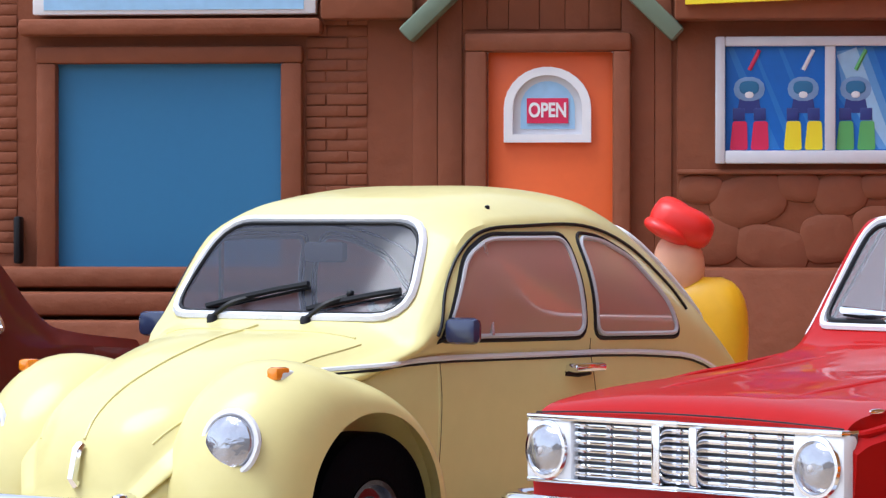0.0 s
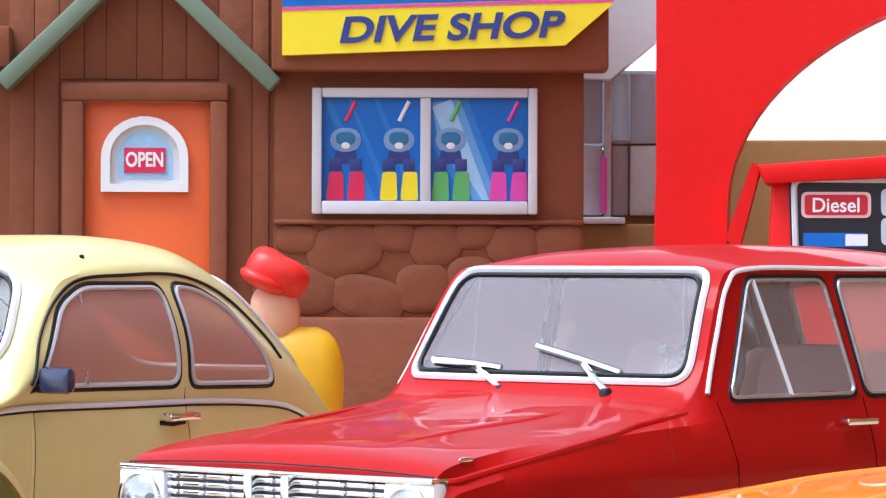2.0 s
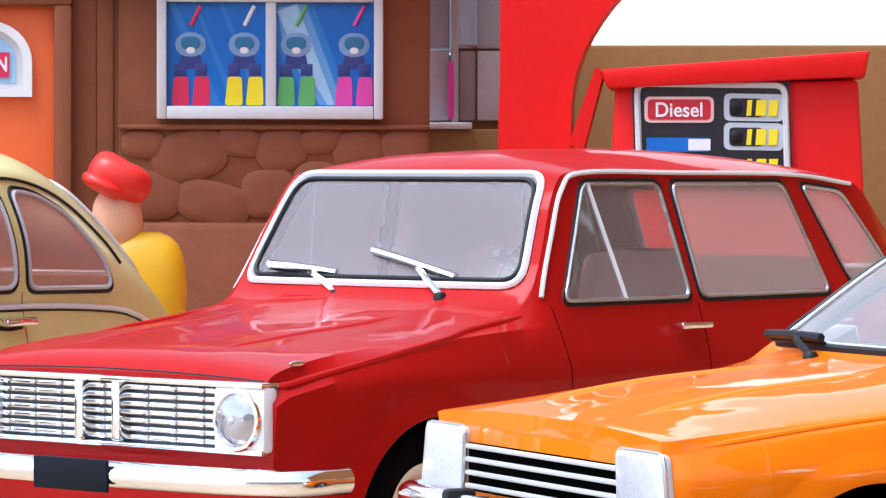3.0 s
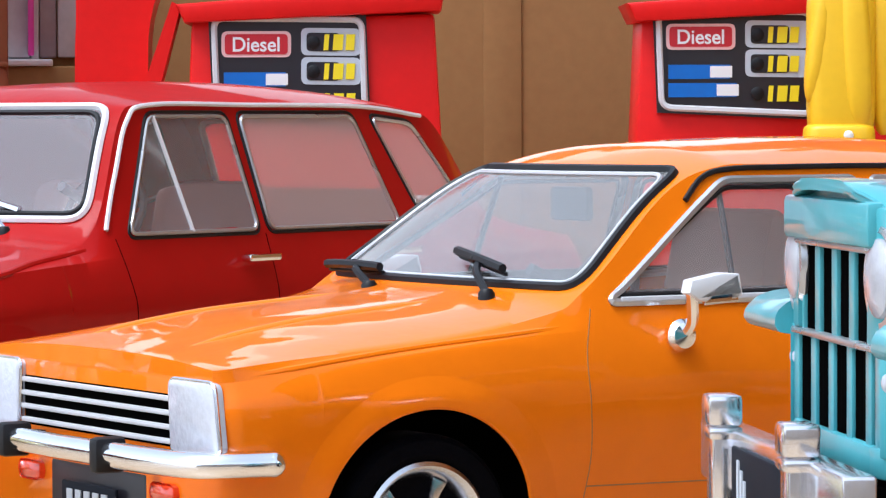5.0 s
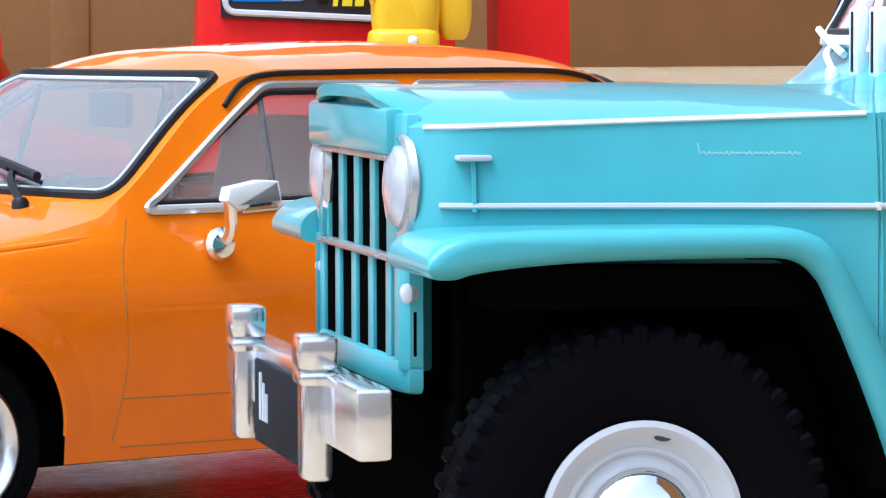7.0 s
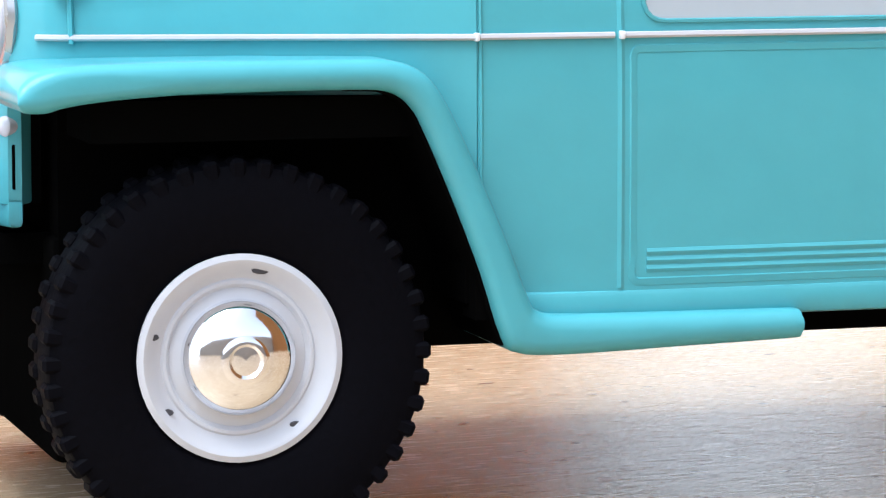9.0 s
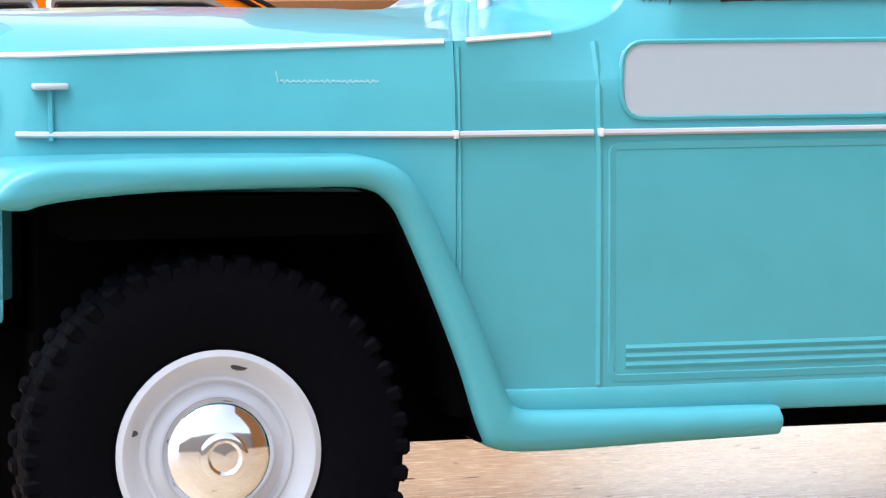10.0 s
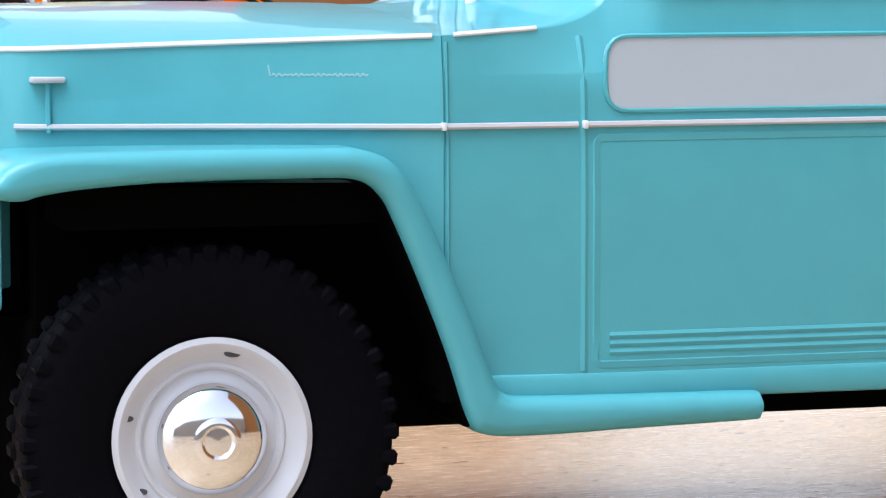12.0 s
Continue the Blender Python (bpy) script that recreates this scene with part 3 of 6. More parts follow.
def wheel(parent, x, y, z, r, width, rim, side=1, style="steel", turn=0.0):
    """A wheel with its tyre and rim under it."""
    w = new("wheel")
    w.empty_display_size = 0.005
    w.parent = parent
    w.matrix_basis = pose(x * S, y * S, z * S, 0, 0, turn + (0 if side > 0 else 180))
    h = width / 2
    part("tyre", lathe([(rim * 0.9, -h * 0.8), (rim, -h), (r * 0.93, -h), (r, -h * 0.7), (r, h * 0.7), (r * 0.985, h * 0.86), (r * 0.93, h), (rim * 1.12, h * 1.02), (rim, h * 0.86), (rim * 0.9, h * 0.5)], 56), "rubber", w, "black rubber tyre")
    if style == "steel":
        bm = bmesh.new()
        for i in range(44):
            for s2 in (1, -1):
                b = box(-0.016, 0.016, h * 0.30, h * 1.0, r * 0.90, r * 1.022, 0.007, seg=1)
                moved(b, Matrix.Rotation(2 * math.pi * (i + 0.5 * (s2 < 0)) / 44, 4, "Y") @ Matrix.Diagonal((1, s2, 1, 1)))
                me = bpy.data.meshes.new("t")
                b.to_mesh(me)
                b.free()
                bm.from_mesh(me)
                bpy.data.meshes.remove(me)
        tagged(part("tread", bm, "rubber", w, "knobbly tread of a mud tyre"), kind="stuff")
        for a, d in ((10, 0.03), (100, 0.02), (150, 0.022), (245, 0.02)):
            q = radians(a - 25)
            part("rim_slot", moved(lathe([(d * 0.5, 0), (d * 0.42, 0.004), (0.001, 0.004)], 10), Matrix.Translation((rim * 0.885 * math.sin(q), h * 0.87, rim * 0.885 * math.cos(q))) @ Matrix.Diagonal((1.4, 1, 0.7, 1))), "seatdark", w)
        part("rim", lathe([(rim * 1.0, h * 0.6), (rim * 1.02, h * 1.0), (rim * 0.96, h * 1.05), (rim * 0.92, h * 1.02), (rim * 0.84, h * 0.82), (rim * 0.77, h * 0.78), (rim * 0.75, h * 0.82), (rim * 0.72, h * 0.82), (rim * 0.68, h * 0.70), (rim * 0.6, h * 0.76), (rim * 0.3, h * 0.8)], 56), "steel", w, "white painted steel rim")
        part("hubcap", lathe([(rim * 0.57, h * 0.74), (rim * 0.57, h * 0.86), (rim * 0.55, h * 1.02), (rim * 0.48, h * 1.22), (rim * 0.37, h * 1.38), (rim * 0.24, h * 1.46), (rim * 0.24, h * 1.56), (rim * 0.21, h * 1.61), (rim * 0.17, h * 1.62), (rim * 0.14, h * 1.56), (0.004, h * 1.60)], 48), "chrome", w, "domed chrome hubcap")
    elif style == "spoke":
        part("rim", lathe([(rim * 0.98, h * 0.1), (rim * 1.02, h * 0.98), (rim * 0.96, h * 1.06), (rim * 0.90, h * 0.98), (rim * 0.82, h * 0.62), (rim * 0.79, h * 0.5), (rim * 0.78, h * 0.1)], 56), "dullchrome", w, "polished dished alloy rim ring")
        part("brake_drum", lathe([(rim * 0.80, -h * 0.5), (rim * 0.80, -h * 0.3), (0.004, -h * 0.28)], 40), "under", w)
        for i in range(5):
            b = slab([(-0.012, 0.02), (-0.012, rim * 0.45), (-0.024, rim * 0.80), (0.024, rim * 0.80), (0.012, rim * 0.45), (0.012, 0.02)], h * 0.40, h * 0.68, bevel=0.006)
            part("spoke", moved(b, Matrix.Rotation(2 * math.pi * i / 5 - 0.42, 4, "Y")), "dullchrome", w)
        part("hub", lathe([(0.040, h * 0.3), (0.040, h * 0.80), (0.030, h * 0.92), (0.022, h * 0.93), (0.020, h * 0.82), (0.003, h * 0.82)], 24), "dullchrome", w)
    else:
        part("rim", lathe([(rim * 1.0, h * 0.6), (rim * 1.03, h * 1.0), (rim * 0.9, h * 0.98), (rim * 0.8, h * 0.6), (rim * 0.6, h * 0.62), (rim * 0.5, h * 0.9), (rim * 0.3, h * 1.05), (0.004, h * 1.08)], 48), "darkchrome" if style == "dark" else "dullchrome", w, "dull chrome rim with a domed cap")
    return w


def cabin(car, shell, x_dash, x_seat, x_rear, zf, zb, wheel_at, seat="seat", tall=0.46, half=0.24):
    """Dashboard, steering wheel and seats, as seen through the glass."""
    part("dashboard", box(x_dash - 0.22, x_dash, -0.6, 0.6, zb - 0.16, zb - 0.02, 0.03), "seatdark", car)
    part("cabin_floor", box(x_rear - 0.3, x_dash, -0.62, 0.62, zf - 0.03, zf), "seatdark", car)
    for y in (-0.32, 0.32):
        part("front_seat", box(x_seat - 0.45, x_seat + 0.05, y - half, y + half, zf, zf + 0.28, 0.05), seat, car)
        part("seat_back", moved(box(-0.07, 0.07, y - half + 0.01, y + half - 0.01, 0, tall, 0.07), pose(x_seat - 0.42, 0, zf + 0.2, 0, -12, 0)), seat, car)
    part("rear_bench", box(x_rear - 0.3, x_rear + 0.3, -0.58, 0.58, zf, zf + 0.3, 0.05), seat, car)
    part("bench_back", moved(box(-0.07, 0.07, -0.58, 0.58, 0, tall - 0.04, 0.05), pose(x_rear - 0.28, 0, zf + 0.2, 0, -14, 0)), seat, car)
    ring = [(0, 0.17 * math.cos(q), 0.17 * math.sin(q)) for q in np.linspace(0, 2 * math.pi, 28, endpoint=False)]
    bm = tube(ring, 0.014)
    tube([(0, -0.165, 0), (0, 0.165, 0)], 0.012, False, bm=bm)
    tube([(0.25, 0, 0), (0, 0, 0)], 0.02, False, bm=bm)
    part("steering_wheel", moved(bm, pose(*wheel_at, 0, -25, 0)), "seatdark", car)


def windows(car, shell, bms, sides, screens, trim, trim_r, screen_trim, screen_r, xa_xb, pane="glass", panes=()):
    """Glass panes and the bright or black beading round each."""
    for q, poly in enumerate(sides):
        for s in (0, 1):
            part("side_window", bms[1 + 2 * q + s], panes[q] if panes else "sideglass", car, "side window glass, haze painted as a film").visible_shadow = False
            part("window_trim", tube(shell.on_side(dense(poly), 1 - 2 * s, 0.003), trim_r), trim, car)
    for q, (poly, a, e) in enumerate(screens):
        part("windscreen" if q == 0 else "rear_window", bms[1 + 2 * len(sides) + q], pane, car, "curved clear glass").visible_shadow = False
        path = shell.on_screen(dense(poly), *xa_xb[q], 0.004 if q == 0 else -0.004)
        part("windscreen_trim" if q == 0 else "rear_window_trim", tube(path, screen_r), screen_trim, car)


def shut_line(car, shell, pts, r=0.0022, mat="under", both=True):
    for s in (1, -1) if both else (1,):
        p = flow(pts, 14)
        part("shut_line", tube(shell.on_side(p, s, -r * 0.3), r, False, 5), mat, car)


def crease(car, shell, pts, r, mat):
    """A low pressed ridge along both flanks that fades out at its ends."""
    p = [Vector(q) for q in flow(pts, 8)]
    for s in (1, -1):
        line = [shell.on_side([q], s, -r * (0.72 + 0.5 * (1 - min(1.0, 6 * k / len(p), 6 * (len(p) - 1 - k) / len(p)))))[0] for k, q in enumerate(p)]
        part("body_crease", tube(line, r, False, 10), mat, car)


def hood_rib(car, shell, pts, r, mat):
    """A low rounded rib pressed into the hood, fading out at both ends."""
    n = len(pts) - 1
    part("hood_rib", tube([(x, y, shell.top(x, y) - r * (0.72 + 0.5 * (1 - min(1.0, 5 * k / n, 5 * (n - k) / n)))) for k, (x, y) in enumerate(pts)], r, False, 12), mat, car)


def wiper(car, foot, tip, blade, mat, r=0.012):
    """A wiper arm from its pivot, with a blade along the glass, its rubber and the dark pivot cap."""
    up = Vector((0.012, 0, 0.006))
    arm = part("wiper", tube(flow([foot, tuple((Vector(foot) + Vector(tip)) / 2 + Vector((0.02, 0, 0.012))), tip]), r, False), mat, car)
    a, b = (Vector(q) + up for q in blade)
    part("blade", tube([a, a.lerp(b, 0.3) + up * 0.6, a.lerp(b, 0.7) + up * 0.6, b], r * 1.15, False), mat, arm)
    part("rubber", tube([Vector(q) - Vector((0, 0, r * 0.9)) for q in blade], r * 0.55, False), "trimblack", arm, "black rubber wiper edge")
    part("clip", moved(blob(r * 1.3, r * 1.3, r * 1.2), Matrix.Translation(Vector(tip) + up)), mat, arm)
    part("pivot", moved(lathe([(r * 2, -r * 4), (r * 2, 0.0), (r * 1.3, r), (0.002, r * 1.1)], 14, "z"), Matrix.Translation(foot)), mat if mat == "brightsilver" else "trimblack", arm)


def blob(sx, sy, sz, n=2.4, u=14, v=8):
    """A rounded pebble shape."""
    bm, rows = bmesh.new(), []
    f = lambda c: math.copysign(abs(c) ** (2 / n), c)
    for i in range(1, v):
        a = math.pi * i / v - math.pi / 2
        rows.append([bm.verts.new((sx * f(math.cos(a)) * f(math.cos(b)), sy * f(math.sin(a)), sz * f(math.cos(a)) * f(math.sin(b)))) for b in (2 * math.pi * j / u for j in range(u))])
    for A, B in zip(rows, rows[1:]):
        for j in range(u):
            bm.faces.new((A[j], A[(j + 1) % u], B[(j + 1) % u], B[j]))
    bm.faces.new(rows[0])
    bm.faces.new(rows[-1])
    return bm


# ---- ground and surroundings ----
floor = tagged(part("ground", box(-62, 112, -34, 112, -1.0, 0.0), "table", None, smooth=False), "pale varnished wooden board the models stand on", "ground", kind="structure")


def arch_lips(car, sh, mat, r):
    """A broad soft flare round each wheel arch and the thin folded edge inside it."""
    for xc, zc, R in sh.arches:
        for s in (1, -1):
            turns = [q for q in np.linspace(math.pi, 0, 48) if zc + R * math.sin(q) > sh.zl - 0.01]
            at = lambda q, rad, out: (xc + rad * math.cos(q), s * (sh.side(xc + rad * math.cos(q), zc + rad * math.sin(q)) + out), zc + rad * math.sin(q))
            bm = bmesh.new()
            rows = [[bm.verts.new(at(q, R + 0.10 * u, 0.012 * (1 - u) ** 2 * (1 + 2 * u) - 0.0015 * u)) for u in np.linspace(0, 1, 9)] for q in turns]
            for A, B in zip(rows, rows[1:]):
                for j in range(8):
                    bm.faces.new((A[j], A[j + 1], B[j + 1], B[j]))
            bmesh.ops.recalc_face_normals(bm, faces=bm.faces)
            part("arch_flare", bm, mat, car)
            part("arch_lip", tube([at(q, R, 0.012 - r) for q in turns], r, False, 14), mat, car)


def red_sedan():
    car = thing("red_sedan", 1.166, 12.557, 0, 222.26, "dark red four-door model sedan with chrome grille, on the board", "toy car", "model cars")
    sh = Shell(0.74, -3.6,
               w=curve((0.74, 0.745), (0.3, 0.79), (-1, 0.815), (-2.6, 0.80), (-3.6, 0.72)), zl=0.22,
               zs=curve((0.74, 0.725), (0.68, 0.757), (-0.5, 0.90), (-1.5, 0.935), (-2.6, 0.93), (-3.6, 0.86)), kup=0.05,
               we=curve((0.74, 0.70), (-0.5, 0.69), (-0.56, 0.69), (-0.84, 0.62), (-1.5, 0.625), (-2.6, 0.60), (-3.0, 0.66), (-3.6, 0.64)),
               ze=curve((0.74, 0.762), (0.71, 0.785), (0.64, 0.806), (-0.5, 0.955), (-0.56, 1.0), (-0.84, 1.42), (-1.0, 1.435), (-2.2, 1.43), (-2.62, 1.39), (-3.0, 1.0), (-3.6, 0.90)),
               zc=curve((0.74, 0.778), (0.71, 0.812), (0.64, 0.842), (0.3, 0.885), (-0.45, 0.985), (-0.50, 1.02), (-0.80, 1.44), (-1.0, 1.495), (-1.7, 1.515), (-2.5, 1.47), (-2.95, 1.03), (-3.6, 0.93)),
               arches=((0.02, 0.29, 0.345), (-2.40, 0.29, 0.345)), zm=0.745, klow=0.09, e=1.3)
    front = rounded([(-0.70, 0.985), (-1.40, 0.985), (-1.35, 1.385), (-0.925, 1.385)], 0.04)
    rear = rounded([(-1.47, 0.985), (-2.28, 0.985), (-2.13, 1.385), (-1.43, 1.385)], 0.04)
    quarter = rounded([(-2.44, 1.02), (-2.72, 1.09), (-2.52, 1.355), (-2.26, 1.378)], 0.04)
    screen = rounded([(-0.645, 1.035), (0.645, 1.035), (0.572, 1.42), (-0.572, 1.42)], 0.07)
    back = rounded([(-0.6, 1.06), (0.6, 1.06), (0.52, 1.37), (-0.52, 1.37)], 0.07)
    sides, screens = [front, rear, quarter], [(screen, -0.4, -1.0), (back, -2.4, -3.2)]
    bms = sh.build(sides, screens)
    part("body", bms[0], "red", car, "glossy dark red body shell")
    windows(car, sh, bms, sides, screens, "trimsilver", 0.0075, "brightsilver", 0.014, [(-0.4, -1.0), (-3.2, -2.4)], "screenglass", ("sideglass", "pinkhazeglass", "pinkhazeglass"))
    for s in (1, -1):
        part("drip_rail", tube(sh.on_side(flow([(-0.60, 1.0), (-0.70, 1.19), (-0.81, 1.37), (-0.95, 1.425), (-1.5, 1.425), (-2.2, 1.42), (-2.60, 1.385)]), s, 0.006), 0.009, False), "brightsilver", car)
        part("vent_post", tube(sh.on_side([(-1.03, 0.985), (-0.95, 1.385)], s, 0.004), 0.008, False), "brightsilver", car)
        for poly in sides:
            part("window_seal", tube(sh.on_side(dense(grown(poly, 0.014)), s, -0.001), 0.007), "trimblack", car, "black rubber window seal")
    part("screen_seal", tube(sh.on_screen(dense(grown(screen, -0.020)), -0.4, -1.0, 0.003), 0.010), "trimblack", car, "black rubber windscreen seal")
    for s in (1, -1):
        for x in (-1.33, -2.2):
            part("door_handle", box(x - 0.10, x + 0.08, s * 0.79, s * 0.835, 0.875, 0.90, 0.008), "chrome", car)
    shut_line(car, sh, [(-0.63, 0.97), (-0.66, 0.6), (-0.62, 0.3)])
    shut_line(car, sh, [(-1.44, 0.97), (-1.45, 0.3)])
    shut_line(car, sh, [(-2.33, 0.97), (-2.16, 0.66), (-2.04, 0.5)])
    crease(car, sh, [(-0.50, 0.93), (-0.2, 0.89), (0.35, 0.805), (0.71, 0.742)], 0.016, "red")
    cabin(car, sh, -0.62, -1.2, -2.1, 0.36, 0.98, (-0.97, 0.40, 1.04), "seatpink", 0.60)
    # grille: chrome surround, bars and a wedge in the middle
    part("grille_backing", box(0.71, 0.745, -0.72, 0.72, 0.545, 0.755), "grillegrey", car)
    frame_bm = bmesh.new()
    for z0, z1 in ((0.745, 0.765), (0.535, 0.553)):
        for y0, y1, x in ((-0.72, 0.0, 0), (0.0, 0.72, 0)):
            box(0.70, 0.782, y0, y1, z0, z1, 0.006, frame_bm)
    part("grille_surround", frame_bm, "chrome", car, "chrome grille surround")
    for i in range(7):
        z = 0.570 + i * 0.0268
        part("grille_bar", box(0.74, 0.768, -0.52, 0.52, z - 0.0085, z + 0.0085, 0.004), "chrome", car)
    for y in (-0.45, -0.325, -0.20, 0.0, 0.20, 0.325, 0.45):
        for i in range(7):
            z = 0.570 + i * 0.0268
            part("grille_stud", box(0.765, 0.780, y - 0.014, y + 0.014, z - 0.008, z + 0.008, 0.005, seg=1), "chrome", car)
    for y, w in ((-0.085, 0.02), (0.085, 0.02)):
        part("grille_wedge", moved(box(0.745, 0.80, -w, w, 0.555, 0.75, 0.008), Matrix.Translation((0, y, 0)) @ Matrix.Shear("XY", 4, (0, 0))), "chrome", car)
    for s in (1, -1):
        lamp = new("headlight")
        lamp.parent, lamp.matrix_basis = car, pose(0.75 * S, s * 0.615 * S, 0.645 * S)
        part("bezel", box(-0.04, 0.03, -0.112, 0.112, -0.105, 0.108, 0.02), "brightsilver", lamp)
        part("lens", lathe([(0.085, 0.0), (0.085, 0.035), (0.07, 0.05), (0.04, 0.06), (0.003, 0.064)], 32, "x"), "lamp", lamp)
        part("bulb", lathe([(0.012, 0.05), (0.012, 0.064), (0.007, 0.067), (0.002, 0.068)], 16, "x"), "greycurtain", lamp, "dark lamp centre")
        part("ring", tube([(0.035, 0.09 * math.cos(q), 0.09 * math.sin(q)) for q in np.linspace(0, 2 * math.pi, 32, endpoint=False)], 0.011), "chrome", lamp)
    # Chrome blob stands in for a specular glint on the near fender.
    part("fender_glint", moved(blob(0.035, 0.008, 0.010), Matrix.Translation((0.60, 0.70, sh.ze(0.6) + 0.004))), "chrome", car, "small chrome blob standing in for a glint on the fender edge")
    part("front_bumper", tube(flow([(0.55, -0.86, 0.455), (0.74, -0.83, 0.455), (0.84, -0.6, 0.455), (0.87, 0, 0.455), (0.84, 0.6, 0.455), (0.74, 0.83, 0.455), (0.55, 0.86, 0.455)]), 0.045, False, 18), "chrome", car, "curved chrome front bumper")
    part("number_plate", box(0.905, 0.92, -0.17, 0.17, 0.40, 0.505, 0.006), "plate", car)
    part("valance", box(0.5, 0.735, -0.72, 0.72, 0.26, 0.53, 0.03), "red", car)
    part("hood_seam", tube([(0.752, y, 0.768 + 0.018 * (1 - (abs(y) / 0.7) ** 2)) for y in np.linspace(-0.70, 0.70, 20)], 0.003, False), "trimblack", car)
    wiper(car, (-0.50, -0.13, 1.00), (-0.57, -0.33, 1.075), ((-0.56, -0.50, 1.09), (-0.56, -0.17, 1.065)), "chrome")
    wiper(car, (-0.49, 0.36, 1.00), (-0.585, 0.16, 1.11), ((-0.595, -0.03, 1.145), (-0.56, 0.38, 1.06)), "chrome")
    wheel(car, 0.02, 0.66, 0.29, 0.29, 0.16, 0.18, 1, "cap")
    wheel(car, 0.02, -0.66, 0.29, 0.29, 0.16, 0.18, -1, "cap")
    wheel(car, -2.40, 0.66, 0.29, 0.29, 0.16, 0.18, 1, "cap")
    wheel(car, -2.40, -0.66, 0.29, 0.29, 0.16, 0.18, -1, "cap")
    part("underbody", box(-3.5, 0.66, -0.56, 0.56, 0.2, 0.6), "under", car)
    arch_lips(car, sh, "red", 0.008)
    for y in (-0.34, 0.34):
        hood_rib(car, sh, [(x, y * (1 - 0.12 * x)) for x in np.linspace(-0.40, 0.66, 28)], 0.030, "red")
    return car


def orange_coupe():
    car = thing("orange_coupe", 2.356, 10.317, 0, 197.84, "bright orange two-door model coupe with chrome bumpers, on the board", "toy car", "model cars")
    sh = Shell(0.64, -3.45,
               w=curve((0.64, 0.722), (0.625, 0.745), (0.59, 0.763), (0.3, 0.785), (-1, 0.80), (-2.4, 0.79), (-3.3, 0.68)), zl=0.20,
               zs=curve((0.64, 0.685), (-0.45, 0.79), (-1.5, 0.815), (-2.5, 0.82), (-3.3, 0.76)), kup=0.04,
               we=curve((0.64, 0.690), (0.60, 0.715), (-0.42, 0.72), (-0.48, 0.715), (-0.98, 0.575), (-2.1, 0.58), (-3.05, 0.66), (-3.45, 0.62)),
               ze=curve((0.64, 0.72), (-0.42, 0.85), (-0.48, 0.89), (-0.98, 1.22), (-1.1, 1.24), (-2.1, 1.235), (-2.55, 1.07), (-3.05, 0.88), (-3.45, 0.82)),
               zc=curve((0.64, 0.745), (0.2, 0.825), (-0.38, 0.888), (-0.43, 0.91), (-0.92, 1.25), (-1.1, 1.295), (-1.7, 1.315), (-2.2, 1.285), (-3.05, 0.91), (-3.45, 0.85)),
               arches=((0.035, 0.28, 0.328), (-2.36, 0.28, 0.328)), zm=0.62, klow=0.10, e=1.5, step=0.0125)
    door = rounded([(-0.56, 0.865), (-1.51, 0.865), (-1.51, 1.195), (-1.04, 1.195)], 0.03)
    rear = rounded([(-1.56, 0.865), (-2.48, 0.90), (-2.26, 1.12), (-2.12, 1.185), (-1.56, 1.195)], 0.03)
    screen = rounded([(-0.68, 0.905), (0.68, 0.905), (0.535, 1.225), (-0.535, 1.225)], 0.06)
    back = rounded([(-0.56, 0.95), (0.56, 0.95), (0.47, 1.2), (-0.47, 1.2)], 0.06)
    sides, screens = [door, rear], [(screen, -0.3, -1.15), (back, -2.15, -3.1)]
    bms = sh.build(sides, screens)
    part("body", bms[0], "orange", car, "glossy orange body shell")
    windows(car, sh, bms, sides, screens, "trimsilver", 0.013, "trimblack", 0.014, [(-0.3, -1.15), (-3.1, -2.15)])
    inner = rounded([(-0.655, 0.917), (0.655, 0.917), (0.522, 1.212), (-0.522, 1.212)], 0.055)
    part("windscreen_beading", tube(sh.on_screen(dense(inner), -0.3, -1.15, 0.008), 0.007), "silver", car, "bright inner beading of the windscreen")
    shut_line(car, sh, [(-0.50, 0.85), (-0.46, 0.7), (-0.47, 0.45), (-0.44, 0.25)], 0.0016, "card")
    shut_line(car, sh, [(-1.54, 0.85), (-1.55, 0.25)], 0.0016, "card")
    crease(car, sh, [(-0.42, 0.80), (0.1, 0.755), (0.61, 0.694)], 0.012, "orange")
    # Lower door creases as brown lines: their shade is in the colour.
    for z, x0 in ((0.368, -0.46), (0.236, -0.47)):
        shut_line(car, sh, [(x0, z), (-1.54, z - 0.012)], 0.0022, "card")
    for s in (1, -1):
        for poly in sides:
            part("window_seal", tube(sh.on_side(dense(grown(poly, -0.020)), s, 0.002), 0.007), "trimblack", car, "dark inner window seal")
        part("window_post", tube(sh.on_side([(-0.995, 0.87), (-1.03, 1.19)], s, -0.01), 0.010, False), "seatdark", car)
        part("door_inner_panel", box(-1.50, -0.66, s * 0.655, s * 0.675, 0.45, 0.895, 0.008), "seatdark", car)
        part("drip_rail", tube(sh.on_side(flow([(-0.90, 1.140), (-0.975, 1.203), (-1.06, 1.226), (-1.25, 1.231), (-1.6, 1.232), (-2.1, 1.225), (-2.28, 1.175), (-2.44, 1.085)]), s, 0.005), 0.0085, False), "trimblack", car)
        part("quarter_trim", tube(sh.on_side([(-0.60, 0.872), (-1.5, 0.872), (-2.2, 0.90)], s, 0.008), 0.009, False), "silver", car)
        lamp = new("headlight")
        lamp.parent, lamp.matrix_basis = car, pose(0.635 * S, 0, 0)
        lens = rounded([(s * 0.470, 0.690), (s * 0.728, 0.690), (s * 0.762, 0.502), (s * 0.485, 0.488)], 0.03)
        part("lens", slab(lens, -0.006, 0.03, bevel=0.010, plane="yz"), "palelens", lamp, "pale moulded headlight glass")
